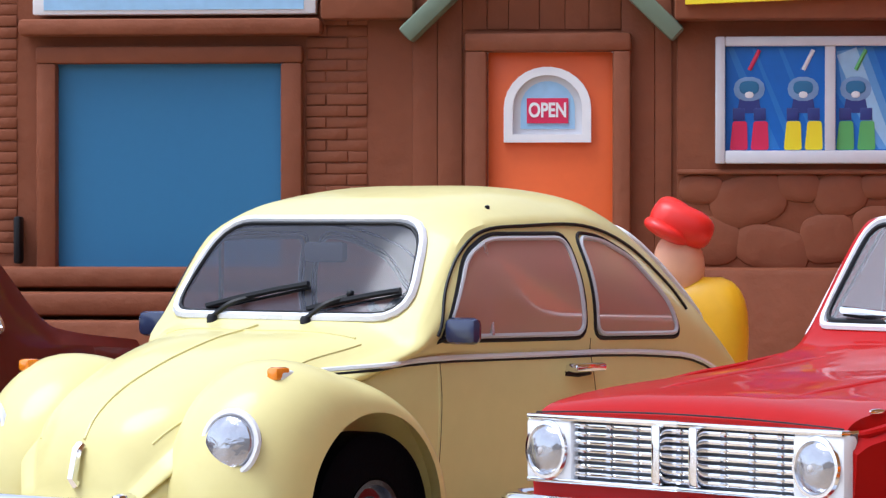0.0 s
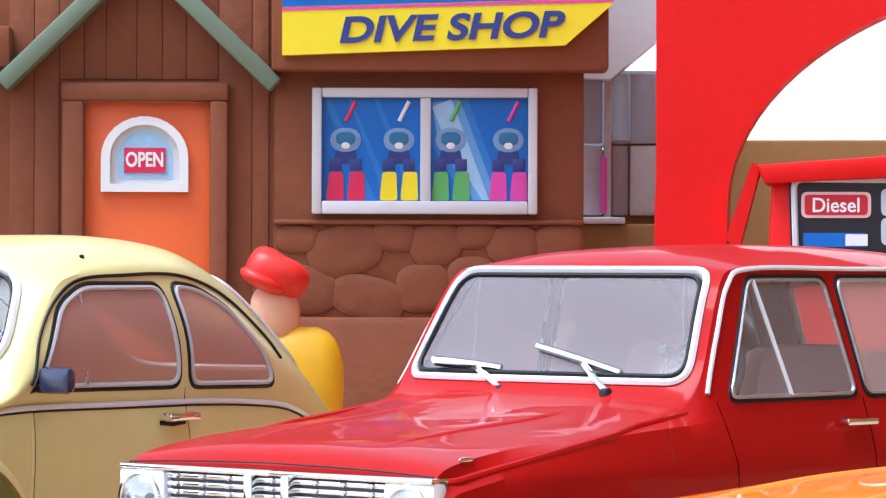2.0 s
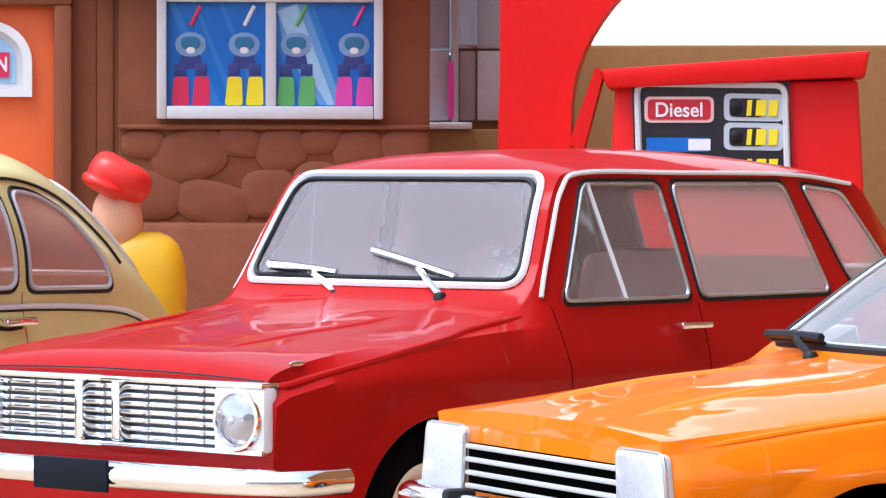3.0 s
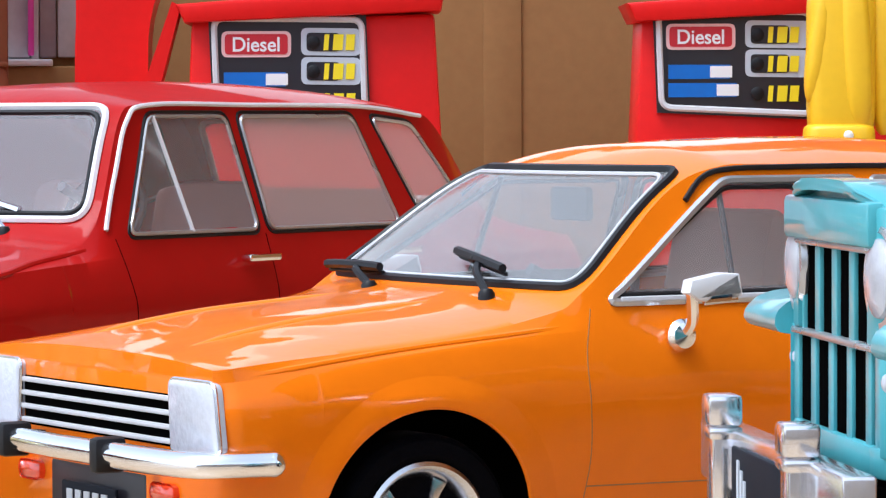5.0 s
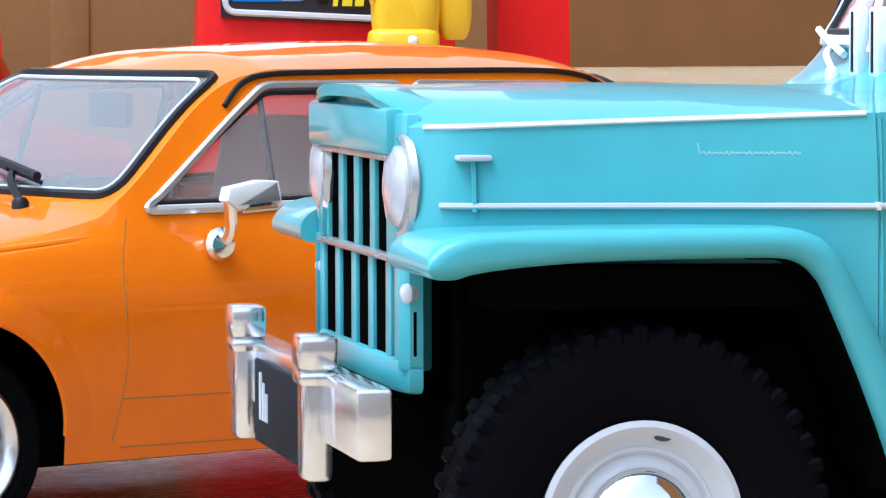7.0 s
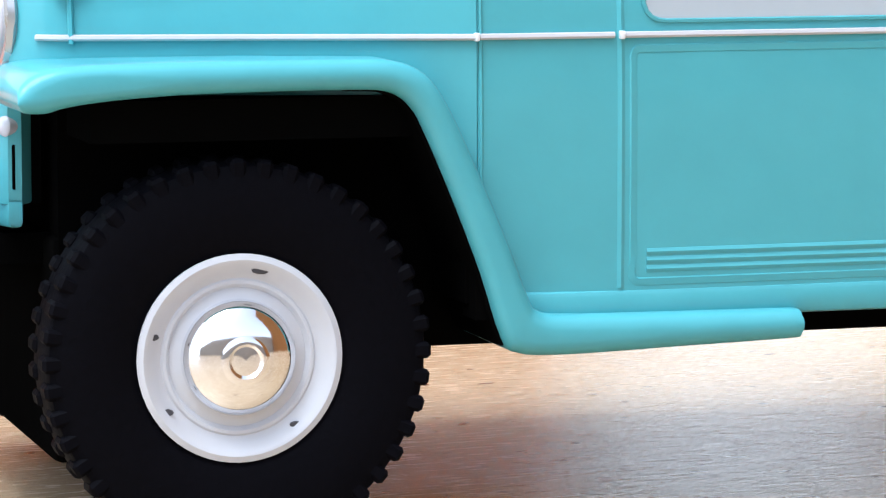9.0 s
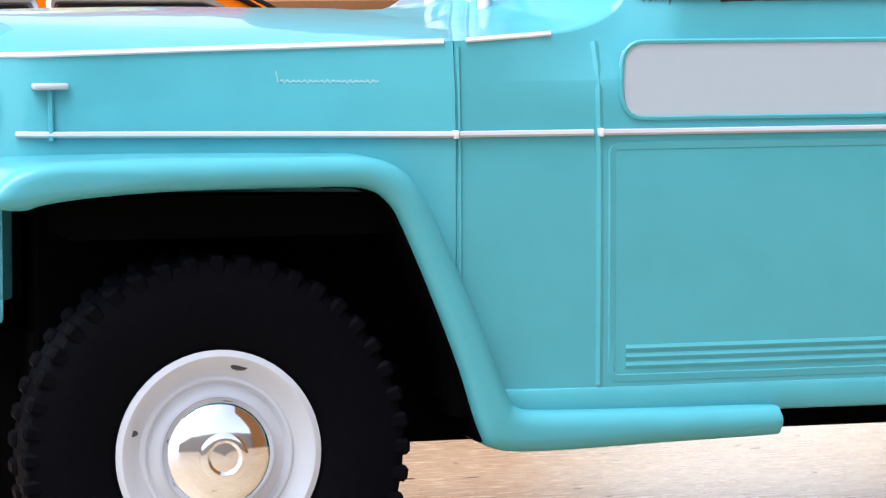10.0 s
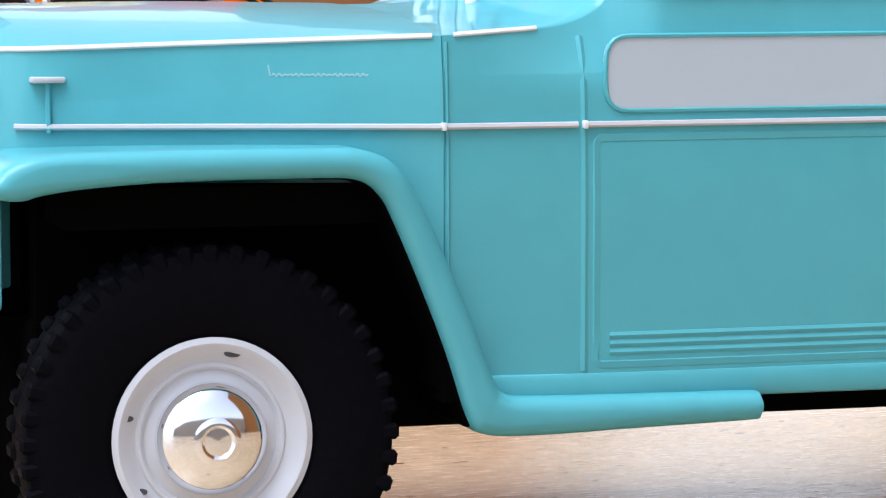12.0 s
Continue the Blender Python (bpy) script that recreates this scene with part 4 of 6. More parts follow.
        part("bezel", tube([(0.02, p[0], p[1]) for p in lens], 0.006), "dullchrome", lamp)
        part("indicator", box(0.63, 0.665, s * 0.42 - 0.075, s * 0.42 + 0.075, 0.350, 0.408, 0.026), "redlens", car, "red-orange indicator")
        part("overrider", box(0.708, 0.804, s * 0.30 - 0.026, s * 0.30 + 0.026, 0.430, 0.527, 0.016), "trimblack", car)
        end = tube(flow([(0.755, s * 0.28, 0.48), (0.745, s * 0.55, 0.48), (0.70, s * 0.75, 0.48), (0.53, s * 0.81, 0.48)]), 0.036, False, 18)
        bmesh.ops.create_uvsphere(end, u_segments=16, v_segments=10, radius=0.0365, matrix=Matrix.Translation((0.53, s * 0.81, 0.48)))
        part("bumper_end", end, "chrome", car)
        arm = [(-0.720, 0.823), (-0.729, 0.859), (-0.834, 0.877), (-0.890, 0.873), (-0.903, 0.812), (-0.885, 0.808), (-0.873, 0.853), (-0.810, 0.817), (-0.782, 0.797), (-0.755, 0.800)]
        arm = [(x, z + 0.07) for x, z in arm]
        mirror = part("door_mirror", slab(arm, s * 0.845, s * 0.895, bevel=0.010), "brightsilver", car, "angular bright door mirror on a stem")
        part("mirror_glass", slab([(-0.792, 0.866), (-0.872, 0.922), (-0.888, 0.872)], s * 0.855, s * 0.865), "darkchrome", mirror)
        part("mirror_rim", tube([(-0.785, s * 0.87, 0.866), (-0.895, s * 0.87, 0.872)], 0.009, False), "chrome", mirror)
        part("mirror_stem", tube(flow([(-0.742, s * 0.87, 0.895), (-0.752, s * 0.86, 0.86), (-0.768, s * 0.835, 0.81), (-0.765, s * 0.80, 0.775)]), 0.018, False, 8), "chrome", mirror)
        part("mirror_foot", moved(lathe([(0.004, -0.030), (0.034, -0.024), (0.046, 0.0), (0.036, 0.018), (0.004, 0.026)], 20, "y"), pose(-0.762, s * 0.795, 0.772)), "chrome", mirror)
        part("door_handle", box(-1.44, -1.30, s * 0.785, s * 0.81, 0.73, 0.755, 0.006), "chrome", car)
    part("bumper_middle", tube([(0.755, -0.27, 0.48), (0.765, 0, 0.48), (0.755, 0.27, 0.48)], 0.034, False, 18), "chrome", car)
    part("grille_backing", box(0.62, 0.642, -0.475, 0.475, 0.505, 0.645), "under", car)
    for i in range(4):
        z = 0.520 + i * 0.038
        part("grille_bar", box(0.636, 0.655, -0.475, 0.475, z - 0.0068, z + 0.0068, 0.003), "silver", car)
    for s in (1, -1):
        part("bumper_iron", box(0.60, 0.75, s * 0.36 - 0.02, s * 0.36 + 0.02, 0.455, 0.495, 0.004), "trimblack", car)
    part("air_intake", box(0.62, 0.644, -0.30, 0.30, 0.26, 0.42, 0.01), "panelblack", car)
    plate = part("number_plate", box(0.66, 0.672, -0.17, 0.17, 0.27, 0.37, 0.004), "plate", car)
    for i in range(5):
        part("plate_bar", box(0.673, 0.676, -0.13 + i * 0.055, -0.095 + i * 0.055, 0.29, 0.35), "platebar", plate)
    wiper(car, (-0.36, -0.24, 0.885), (-0.42, -0.42, 0.935), ((-0.42, -0.58, 0.93), (-0.42, -0.26, 0.93)), "trimblack")
    wiper(car, (-0.36, 0.42, 0.885), (-0.47, 0.20, 0.965), ((-0.50, 0.05, 0.985), (-0.45, 0.38, 0.945)), "trimblack")
    cabin(car, sh, -0.62, -1.2, -1.95, 0.30, 0.86, (-0.78, 0.34, 0.84), "seatpale", 0.60, 0.29)
    for y in (-0.26, 0.26):
        hood_rib(car, sh, [(x, y * (1 + 0.25 * (x + 0.4))) for x in np.linspace(-0.36, 0.60, 28)], 0.030, "orange")
    # Mirror made taller and darker to stand in for a windscreen reflection.
    part("rear_view_mirror", box(-0.93, -0.90, -0.10, 0.10, 1.07, 1.17, 0.012), "grillegrey", car)
    for x, y, s in ((0.03, 0.655, 1), (0.03, -0.655, -1), (-2.36, 0.655, 1), (-2.36, -0.655, -1)):
        wheel(car, x, y, 0.266, 0.266, 0.18, 0.188, s, "spoke")
    part("underbody", box(-3.3, 0.56, -0.54, 0.54, 0.17, 0.56), "under", car)
    arch_lips(car, sh, "orange", 0.008)
    return car


def cream_beetle():
    car = thing("cream_beetle", -1.022, 14.06, 0, 231.94, "cream rounded two-door model car with chrome trim, on the board", "toy car", "model cars")
    sh = Shell(0.80, -3.15,
               w=curve((0.80, 0.26), (0.66, 0.40), (0.35, 0.52), (0.0, 0.60), (-0.5, 0.67), (-1.3, 0.735), (-2.0, 0.70), (-2.7, 0.55), (-3.15, 0.30)), zl=0.30,
               zs=curve((0.80, 0.38), (0.66, 0.52), (0.4, 0.65), (0.0, 0.785), (-0.45, 0.905), (-1.4, 0.905), (-2.0, 0.88), (-2.6, 0.70), (-3.15, 0.42)), kup=0.02,
               we=curve((0.80, 0.22), (0.66, 0.34), (0.4, 0.44), (-0.28, 0.615), (-0.34, 0.67), (-0.66, 0.65), (-1.0, 0.645), (-1.4, 0.62), (-2.0, 0.53), (-2.6, 0.42), (-3.15, 0.22)),
               ze=curve((0.80, 0.42), (0.66, 0.60), (0.4, 0.74), (0.08, 0.85), (-0.28, 0.955), (-0.34, 1.01), (-0.67, 1.38), (-0.85, 1.41), (-1.4, 1.42), (-1.8, 1.34), (-2.2, 1.16), (-2.6, 0.92), (-3.15, 0.46)),
               zc=curve((0.80, 0.46), (0.765, 0.61), (0.66, 0.735), (0.4, 0.865), (0.07, 0.965), (-0.22, 1.025), (-0.26, 1.05), (-0.59, 1.43), (-0.75, 1.505), (-1.2, 1.553), (-1.6, 1.525), (-2.0, 1.40), (-2.4, 1.18), (-2.8, 0.90), (-3.15, 0.50)),
               zm=0.7, klow=0.04, p=4.2, bulge=0.055, step=0.022)
    door = rounded([(-0.44, 0.975), (-1.29, 0.97), (-1.23, 1.345), (-0.75, 1.345), (-0.61, 1.28)], 0.06)
    quarter = rounded([(-1.38, 0.965), (-1.99, 0.955), (-1.93, 1.09), (-1.72, 1.26), (-1.50, 1.335), (-1.33, 1.35)], 0.06)
    screen = rounded([(-0.615, 1.045), (0.615, 1.045), (0.515, 1.418), (-0.515, 1.418)], 0.14)
    back = rounded([(-0.45, 0.99), (0.45, 0.99), (0.42, 1.38), (-0.42, 1.38)], 0.10)
    sides, screens = [door, quarter], [(screen, -0.17, -0.9), (back, -1.8, -2.8)]
    bms = sh.build(sides, screens)
    part("body", bms[0], "cream", car, "smooth cream body shell")
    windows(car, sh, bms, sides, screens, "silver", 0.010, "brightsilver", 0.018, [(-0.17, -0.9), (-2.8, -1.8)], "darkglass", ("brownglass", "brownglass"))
    part("screen_seal", tube(sh.on_screen(dense(grown(screen, -0.016)), -0.17, -0.9, 0.004), 0.008), "trimblack", car, "black rubber windscreen seal")
    for s in (1, -1):
        for poly in sides:
            part("window_seal", tube(sh.on_side(dense(grown(poly, 0.017)), s, -0.001), 0.009), "trimblack", car, "black rubber window seal")
    shut_line(car, sh, [(-0.47, 0.90), (-0.46, 0.6), (-0.44, 0.33)], 0.006, "cream")
    shut_line(car, sh, [(-0.481, 0.90), (-0.471, 0.6), (-0.451, 0.33)], 0.0018)
    shut_line(car, sh, [(-1.34, 0.95), (-1.36, 0.6), (-1.30, 0.33)])
    for s in (1, -1):
        belt = [(x, 0.893 - 0.075 * (x + 0.45) ** 1.2) for x in np.linspace(0.16, -0.45, 16)] + [(x, 0.895) for x in np.linspace(-0.55, -1.4, 10)] + [(x, sh.zs(x) - 0.012) for x in np.linspace(-1.5, -2.4, 10)]
        part("belt_trim", tube(sh.on_side(belt, s, 0.005), 0.011, False), "brightsilver", car)
        # Black line paints in the shadow that the belt trim casts.
        part("belt_shadow", tube(sh.on_side([(x, z - 0.014) for x, z in belt], s, 0.001), 0.006, False), "trimblack", car, "black line painted as shadow under the belt trim")
        # Black tube below the handle, its shade drawn as colour.
        part("handle_shadow", tube(sh.on_side([(-1.17, 0.815), (-1.25, 0.808), (-1.33, 0.815)], s, -0.004), 0.011, False), "trimblack", car)
        hood_edge = [(x, s * sh.we(x) * 0.90, sh.top(x, sh.we(x) * 0.90) + 0.001) for x in np.linspace(0.70, -0.18, 24)]
        part("hood_seam", tube(hood_edge, 0.0045, False), "cream", car)
        part("drip_rail", tube(sh.on_side(flow([(-0.40, 0.98), (-0.48, 1.16), (-0.59, 1.30), (-0.74, 1.375), (-1.0, 1.393), (-1.4, 1.393), (-1.75, 1.31), (-2.0, 1.16), (-2.1, 1.05)]), s, 0.004), 0.007, False), "trimblack", car)
        part("vent_post", tube(sh.on_side([(-0.74, 0.975), (-0.72, 1.33)], s, 0.004), 0.012, False), "dullchrome", car)
        part("door_handle", box(-1.35, -1.15, s * 0.735, s * 0.80, 0.822, 0.855, 0.014), "chrome", car)
        part("mirror_arm", tube([(-0.43, s * 0.66, 0.95), (-0.44, s * 0.76, 0.985)], 0.010, False), "black", car)
        part("door_mirror", moved(box(-0.03, 0.03, -0.075, 0.075, -0.05, 0.05, 0.025), pose(-0.45, s * 0.79, 1.0)), "mirrorblue", car, "small dark blue door mirror")
        part("indicator_base", box(0.31, 0.43, s * 0.63 - 0.030, s * 0.63 + 0.030, 0.83, 0.875, 0.014), "brightsilver", car)
        part("indicator", box(0.375, 0.452, s * 0.63 - 0.027, s * 0.63 + 0.027, 0.840, 0.888, 0.014), "amber", car, "amber indicator on the fender")
        part("bumper_guard", box(0.87, 0.97, s * 0.35 - 0.025, s * 0.35 + 0.025, 0.33, 0.45, 0.02), "chrome", car)
        part("running_board", box(-1.95, -0.40, s * 0.62, s * 0.76, 0.25, 0.29, 0.012), "trimblack", car)
    part("hood_ridge", tube([(x, 0, sh.zc(x) + 0.001) for x in np.linspace(0.76, -0.18, 24)], 0.007, False), "cream", car)
    part("cowl_crease", tube([(-0.10 - 0.10 * (y / 0.5) ** 2, y, sh.top(-0.10 - 0.10 * (y / 0.5) ** 2, y) - 0.001) for y in np.linspace(-0.48, 0.48, 24)], 0.007, False), "cream", car)
    part("hood_handle", tube([(0.775, 0, 0.60), (0.80, 0, 0.58), (0.825, 0, 0.48), (0.805, 0, 0.46)], 0.020, False), "chrome", car)
    part("front_bumper", tube(flow([(0.62, -0.80, 0.385), (0.78, -0.76, 0.385), (0.91, -0.5, 0.385), (0.94, 0, 0.385), (0.91, 0.5, 0.385), (0.78, 0.76, 0.385), (0.62, 0.80, 0.385)]), 0.04, False, 18), "chrome", car)
    wiper(car, (-0.23, -0.28, 1.04), (-0.32, -0.14, 1.12), ((-0.30, -0.36, 1.075), (-0.35, 0.12, 1.165)), "trimblack", 0.011)
    wiper(car, (-0.23, 0.20, 1.04), (-0.34, 0.34, 1.13), ((-0.30, 0.16, 1.07), (-0.37, 0.56, 1.145)), "trimblack", 0.011)
    part("rear_view_mirror", box(-0.60, -0.56, -0.10, 0.10, 1.25, 1.33, 0.015), "seatdark", car)
    cabin(car, sh, -0.55, -1.05, -1.75, 0.36, 0.98, (-0.70, 0.32, 0.98), "seatdark", 0.34)
    part("antenna_stub", moved(lathe([(0.010, -0.02), (0.010, 0.008), (0.003, 0.012)], 12, "z"), Matrix.Translation((-0.88, 0.565, sh.top(-0.88, 0.565)))), "black", car)
    for x, y, s in ((0.0, 0.66, 1), (0.0, -0.66, -1), (-2.4, 0.66, 1), (-2.4, -0.66, -1)):
        wheel(car, x, y, 0.32, 0.32, 0.15, 0.14, s, "dark")
    part("underbody", box(-2.9, 0.6, -0.5, 0.5, 0.2, 0.45), "under", car)
    for x, front in ((0.0, True), (-2.4, False)):
        R = curve((-40, 0.62), (0, 0.69), (24, 0.70), (56, 0.655), (90, 0.51), (130, 0.465), (180, 0.50), (220, 0.56))
        if not front:
            R = curve((-40, 0.54), (0, 0.50), (50, 0.45), (90, 0.44), (130, 0.47), (180, 0.52), (220, 0.54))
        for s in (1, -1):
            bm = bmesh.new()
            rows = []
            for a in np.linspace(-12, 200 if front else 192, 54):
                row = []
                for t in np.linspace(-75, 90, 26):
                    r = 0.37 + (R(a) - 0.37) * math.cos(radians(t)) ** 0.8
                    y = 0.50 + (0.29 if t > 0 else 0.30) * math.sin(radians(t))
                    row.append(bm.verts.new((x + (0.05 if front else 0) + r * math.cos(radians(a)), s * y, 0.345 + r * math.sin(radians(a)))))
                rows.append(row)
            for A, B in zip(rows, rows[1:]):
                for j in range(len(A) - 1):
                    bm.faces.new((A[j], A[j + 1], B[j + 1], B[j]))
            part("front_fender" if front else "rear_fender", bm, "cream", car, "bulging cream fender")
            if front:
                lamp = new("headlight")
                lamp.parent, lamp.matrix_basis = car, pose(0.632 * S, s * 0.612 * S, 0.622 * S, 0, -8, s * 10)
                part("lens", lathe([(0.104, -0.06), (0.104, 0.02), (0.092, 0.042), (0.058, 0.058), (0.003, 0.064)], 32, "x"), "lamp", lamp)
                part("bezel", tube([(0.02, 0.111 * math.cos(q), 0.111 * math.sin(q)) for q in np.linspace(0, 2 * math.pi, 32, endpoint=False)], 0.014), "brightsilver", lamp)
    return car


def strip(outer, inner, y0, y1, r=0.02):
    """A bent band between two edge lines, drawn out in y with a rounded outer face."""
    bm, rows = bmesh.new(), []
    sg = 1 if y1 > y0 else -1
    for o, i in zip(outer, inner):
        o, i = Vector((o[0], 0, o[1])), Vector((i[0], 0, i[1]))
        d = (i - o)
        n = d.normalized()
        q = min(r, d.length * 0.45)
        ring = [(o, y0)] + [(o + n * q * (1 - math.cos(a)), y1 - sg * q * (1 - math.sin(a))) for a in np.linspace(0, math.pi / 2, 5)]
        ring += [(i - n * q * (1 - math.sin(a)), y1 - sg * q * (1 - math.cos(a))) for a in np.linspace(0, math.pi / 2, 5)] + [(i, y0)]
        rows.append([bm.verts.new((p.x, y, p.z)) for p, y in ring])
    for A, B in zip(rows, rows[1:]):
        for j in range(len(A)):
            bm.faces.new((A[j], A[(j + 1) % len(A)], B[(j + 1) % len(A)], B[j]))
    bm.faces.new(rows[0])
    bm.faces.new(rows[-1])
    return bm


def aqua_pickup():
    car = thing("aqua_pickup", 3.377, 7.417, 0, 173.67, "turquoise off-road model pickup with knobbly tyres and chrome bumper", "toy car", "model cars")
    hood = Shell(0.412, -0.473,
                 w=curve((0.412, 0.485), (0.385, 0.53), (0.34, 0.562), (0.2, 0.60), (0, 0.645), (-0.47, 0.775)), zl=0.90,
                 zs=curve((0.412, 1.05), (-0.47, 1.11)), kup=0.008,
                 we=curve((0.412, 0.455), (0.385, 0.50), (0.34, 0.540), (0, 0.626), (-0.47, 0.755)),
                 ze=curve((0.412, 1.163), (-0.47, 1.192)),
                 zc=curve((0.412, 1.238), (0.0, 1.242), (-0.47, 1.234)), zm=0.95, klow=0.01, p=2.4)
    part("hood", hood.build()[0], "aqua", car, "rounded turquoise hood", sharp=24)
    ys = np.linspace(-0.43, 0.43, 29)
    arch = [(y, 1.242 - 0.060 * (abs(y) / 0.43) ** 4) for y in ys]
    lip = slab(arch + [(y * 0.985, z - 0.026) for y, z in arch[::-1]], 0.36, 0.456, None, 0.008, "yz")
    for v in lip.verts:
        v.co.x -= 0.40 * max(0, abs(v.co.y) - 0.30)
    part("nose", lip, "aqua", car, "arched front lip of the hood", sharp=30)
    # Silver line along the hood crease is a painted highlight.
    for s in (1, -1):
        part("hood_crease_glint", tube([(x, s * (hood.we(x) + 0.001), hood.ze(x)) for x in np.linspace(0.39, -0.455, 24)], 0.0055, False), "brightsilver", car)
    cab = Shell(-0.475, -1.95,
                w=curve((-0.475, 0.775), (-0.9, 0.785), (-1.95, 0.78)), zl=0.49,
                zs=curve((-0.475, 1.11), (-1.95, 1.12)), kup=0.012,
                we=curve((-0.475, 0.755), (-0.65, 0.748), (-0.79, 0.722), (-0.92, 0.69), (-1.95, 0.68)),
                ze=curve((-0.475, 1.192), (-0.60, 1.200), (-0.71, 1.208), (-0.825, 1.245), (-0.895, 1.36), (-0.965, 1.66), (-1.08, 1.72), (-1.85, 1.72), (-1.95, 1.64)),
                zc=curve((-0.475, 1.234), (-0.60, 1.236), (-0.68, 1.246), (-0.735, 1.27), (-0.765, 1.36), (-0.86, 1.70), (-0.94, 1.80), (-1.8, 1.80), (-1.95, 1.70)), zm=0.8, klow=0.012, p=1.0, step=0.012)
    door = rounded([(-0.855, 1.276), (-1.72, 1.276), (-1.72, 1.63), (-0.99, 1.63)], 0.04)
    panes = [rounded([(q * 0.05, 1.325), (q * 0.56, 1.325), (q * 0.54, 1.64), (q * 0.05, 1.66)], 0.05) for q in (1, -1)]
    bms = cab.build([door], [(p, -0.62, -1.10) for p in panes])
    part("cab", bms[0], "aqua", car, "turquoise cab shell", sharp=80)
    windows(car, cab, bms, [door], [], "trimblack", 0.007, "dullchrome", 0.02, [], "cabglass", ("cabglass",))
    for k, p in enumerate(panes):
        part("windscreen", bms[3 + k], "sideglass", car, "flat half of a split windscreen").visible_shadow = False
        part("windscreen_trim", tube(cab.on_screen(dense(p), -0.62, -1.10, 0.004), 0.016), "brightsilver", car)
        part("screen_seal", tube(cab.on_screen(dense(grown(p, -0.02)), -0.62, -1.10, 0.008), 0.009), "trimblack", car)
    part("centre_post", tube(cab.on_screen([(0.0, 1.30), (0.0, 1.40), (0.0, 1.55), (0.0, 1.68)], -0.62, -1.10, 0.008), 0.018, False, 8), "chrome", car, "bright centre post of the windscreen")
    for s in (1, -1):
        part("vent_frame", tube(cab.on_side(dense(rounded([(-0.880, 1.290), (-1.030, 1.290), (-1.030, 1.61), (-0.995, 1.61)], 0.03)), s, 0.002), 0.0062), "trimblack", car)
        part("vent_bar", tube(cab.on_side([(-0.895, 1.345), (-0.965, 1.286)], s, -0.006), 0.011, False), "trimblack", car)
        part("window_post", tube(cab.on_side([(-1.050, 1.265), (-1.050, 1.63)], s, 0.002), 0.007, False), "trimblack", car)
    ring = [(0, 0.2 * math.cos(q), 0.2 * math.sin(q)) for q in np.linspace(0, 2 * math.pi, 28, endpoint=False)]
    part("steering_wheel", moved(tube(ring, 0.016), pose(-1.0, 0.36, 1.26, 0, -30, 0)), "seatdark", car)
    part("seat", box(-1.9, -1.16, -0.6, 0.6, 0.9, 1.65, 0.06), "seatdark", car)
    for k in range(14):
        part("seat_rib", box(-1.195 - k * 0.042, -1.175 - k * 0.042, 0.598, 0.612, 1.1, 1.6, 0.004), "grillegrey", car)
    part("dashboard", box(-1.02, -0.90, -0.55, 0.55, 1.05, 1.20, 0.03), "white", car)
    # Added white panel stands in for the brightness seen through the door glass.
    part("door_inner_panel", slab([(-0.90, 1.283), (-1.135, 1.283), (-1.135, 1.50), (-0.96, 1.50)], 0.700, 0.712), "white", car, "white panel added behind the door glass in place of bright light inside")
    for n, (x0, x1, y0, y1, z0, z1) in {"bed_side": (-3.9, -1.98, 0.70, 0.77, 0.50, 1.22), "bed_floor": (-3.9, -1.98, -0.70, 0.70, 0.5, 0.62), "tailgate": (-3.95, -3.88, -0.77, 0.77, 0.50, 1.20), "bed_front": (-2.02, -1.97, -0.70, 0.70, 0.62, 1.22)}.items():
        part(n, box(x0, x1, y0, y1, z0, z1, 0.015), "aqua", car)
    part("bed_side", box(-3.9, -1.98, -0.77, -0.70, 0.50, 1.22, 0.015), "aqua", car)
    o = [(0.4585, 0.908), (0.456, 0.926), (0.442, 0.945), (0.41, 0.962), (0.34, 0.972), (0.10, 0.976), (-0.20, 0.976), (-0.29, 0.972), (-0.357, 0.945), (-0.406, 0.88), (-0.466, 0.755), (-0.526, 0.62), (-0.570, 0.51), (-0.592, 0.480), (-0.65, 0.470), (-0.9, 0.466), (-1.130, 0.464), (-1.148, 0.460), (-1.156, 0.450)]
    i = [(0.4580, 0.902), (0.444, 0.887), (0.40, 0.884), (0.36, 0.894), (0.26, 0.906), (0.08, 0.915), (-0.20, 0.917), (-0.285, 0.910), (-0.328, 0.880), (-0.357, 0.83), (-0.415, 0.70), (-0.471, 0.56), (-0.515, 0.43), (-0.548, 0.398), (-0.65, 0.390), (-0.9, 0.397), (-1.130, 0.404), (-1.148, 0.408), (-1.156, 0.418)]
    o, i = ([(p.x, p.y) for p in flow(q, 4)] for q in (o, i))
    apron = [(-0.20, 0.985), (-0.473, 0.985), (-0.473, 0.68), (-0.445, 0.75), (-0.385, 0.88), (-0.33, 0.93)]
    for s in (1, -1):
        bm = slab(apron, s * 0.66, s * 0.772)
        for v in bm.verts:
            if abs(v.co.y) > 0.7:
                v.co.y = s * (hood.side(v.co.x, 0.97) + 0.001)
        part("side_apron", bm, "aqua", car, smooth=False)
    for s in (1, -1):
        part("front_fender", strip(o, i, s * 0.47, s * 0.83, 0.03), "aqua", car, "flat-topped turquoise front fender and step")
        # Black strip over the fender's inner face paints in the arch shade.
        part("arch_shade_strip", strip(i[24:50], [(p[0] + 0.007, p[1] - 0.003) for p in i[24:50]], s * 0.5, s * 0.80, 0.006), "under", car)
    for x, y, s in ((0.0, 0.655, 1), (0.0, -0.655, -1), (-3.0, 0.655, 1), (-3.0, -0.655, -1)):
        wheel(car, x + 0.012, y + 0.034 * s, 0.405 if x == 0 else 0.388, 0.374, 0.162, 0.198, s, "steel", 0)
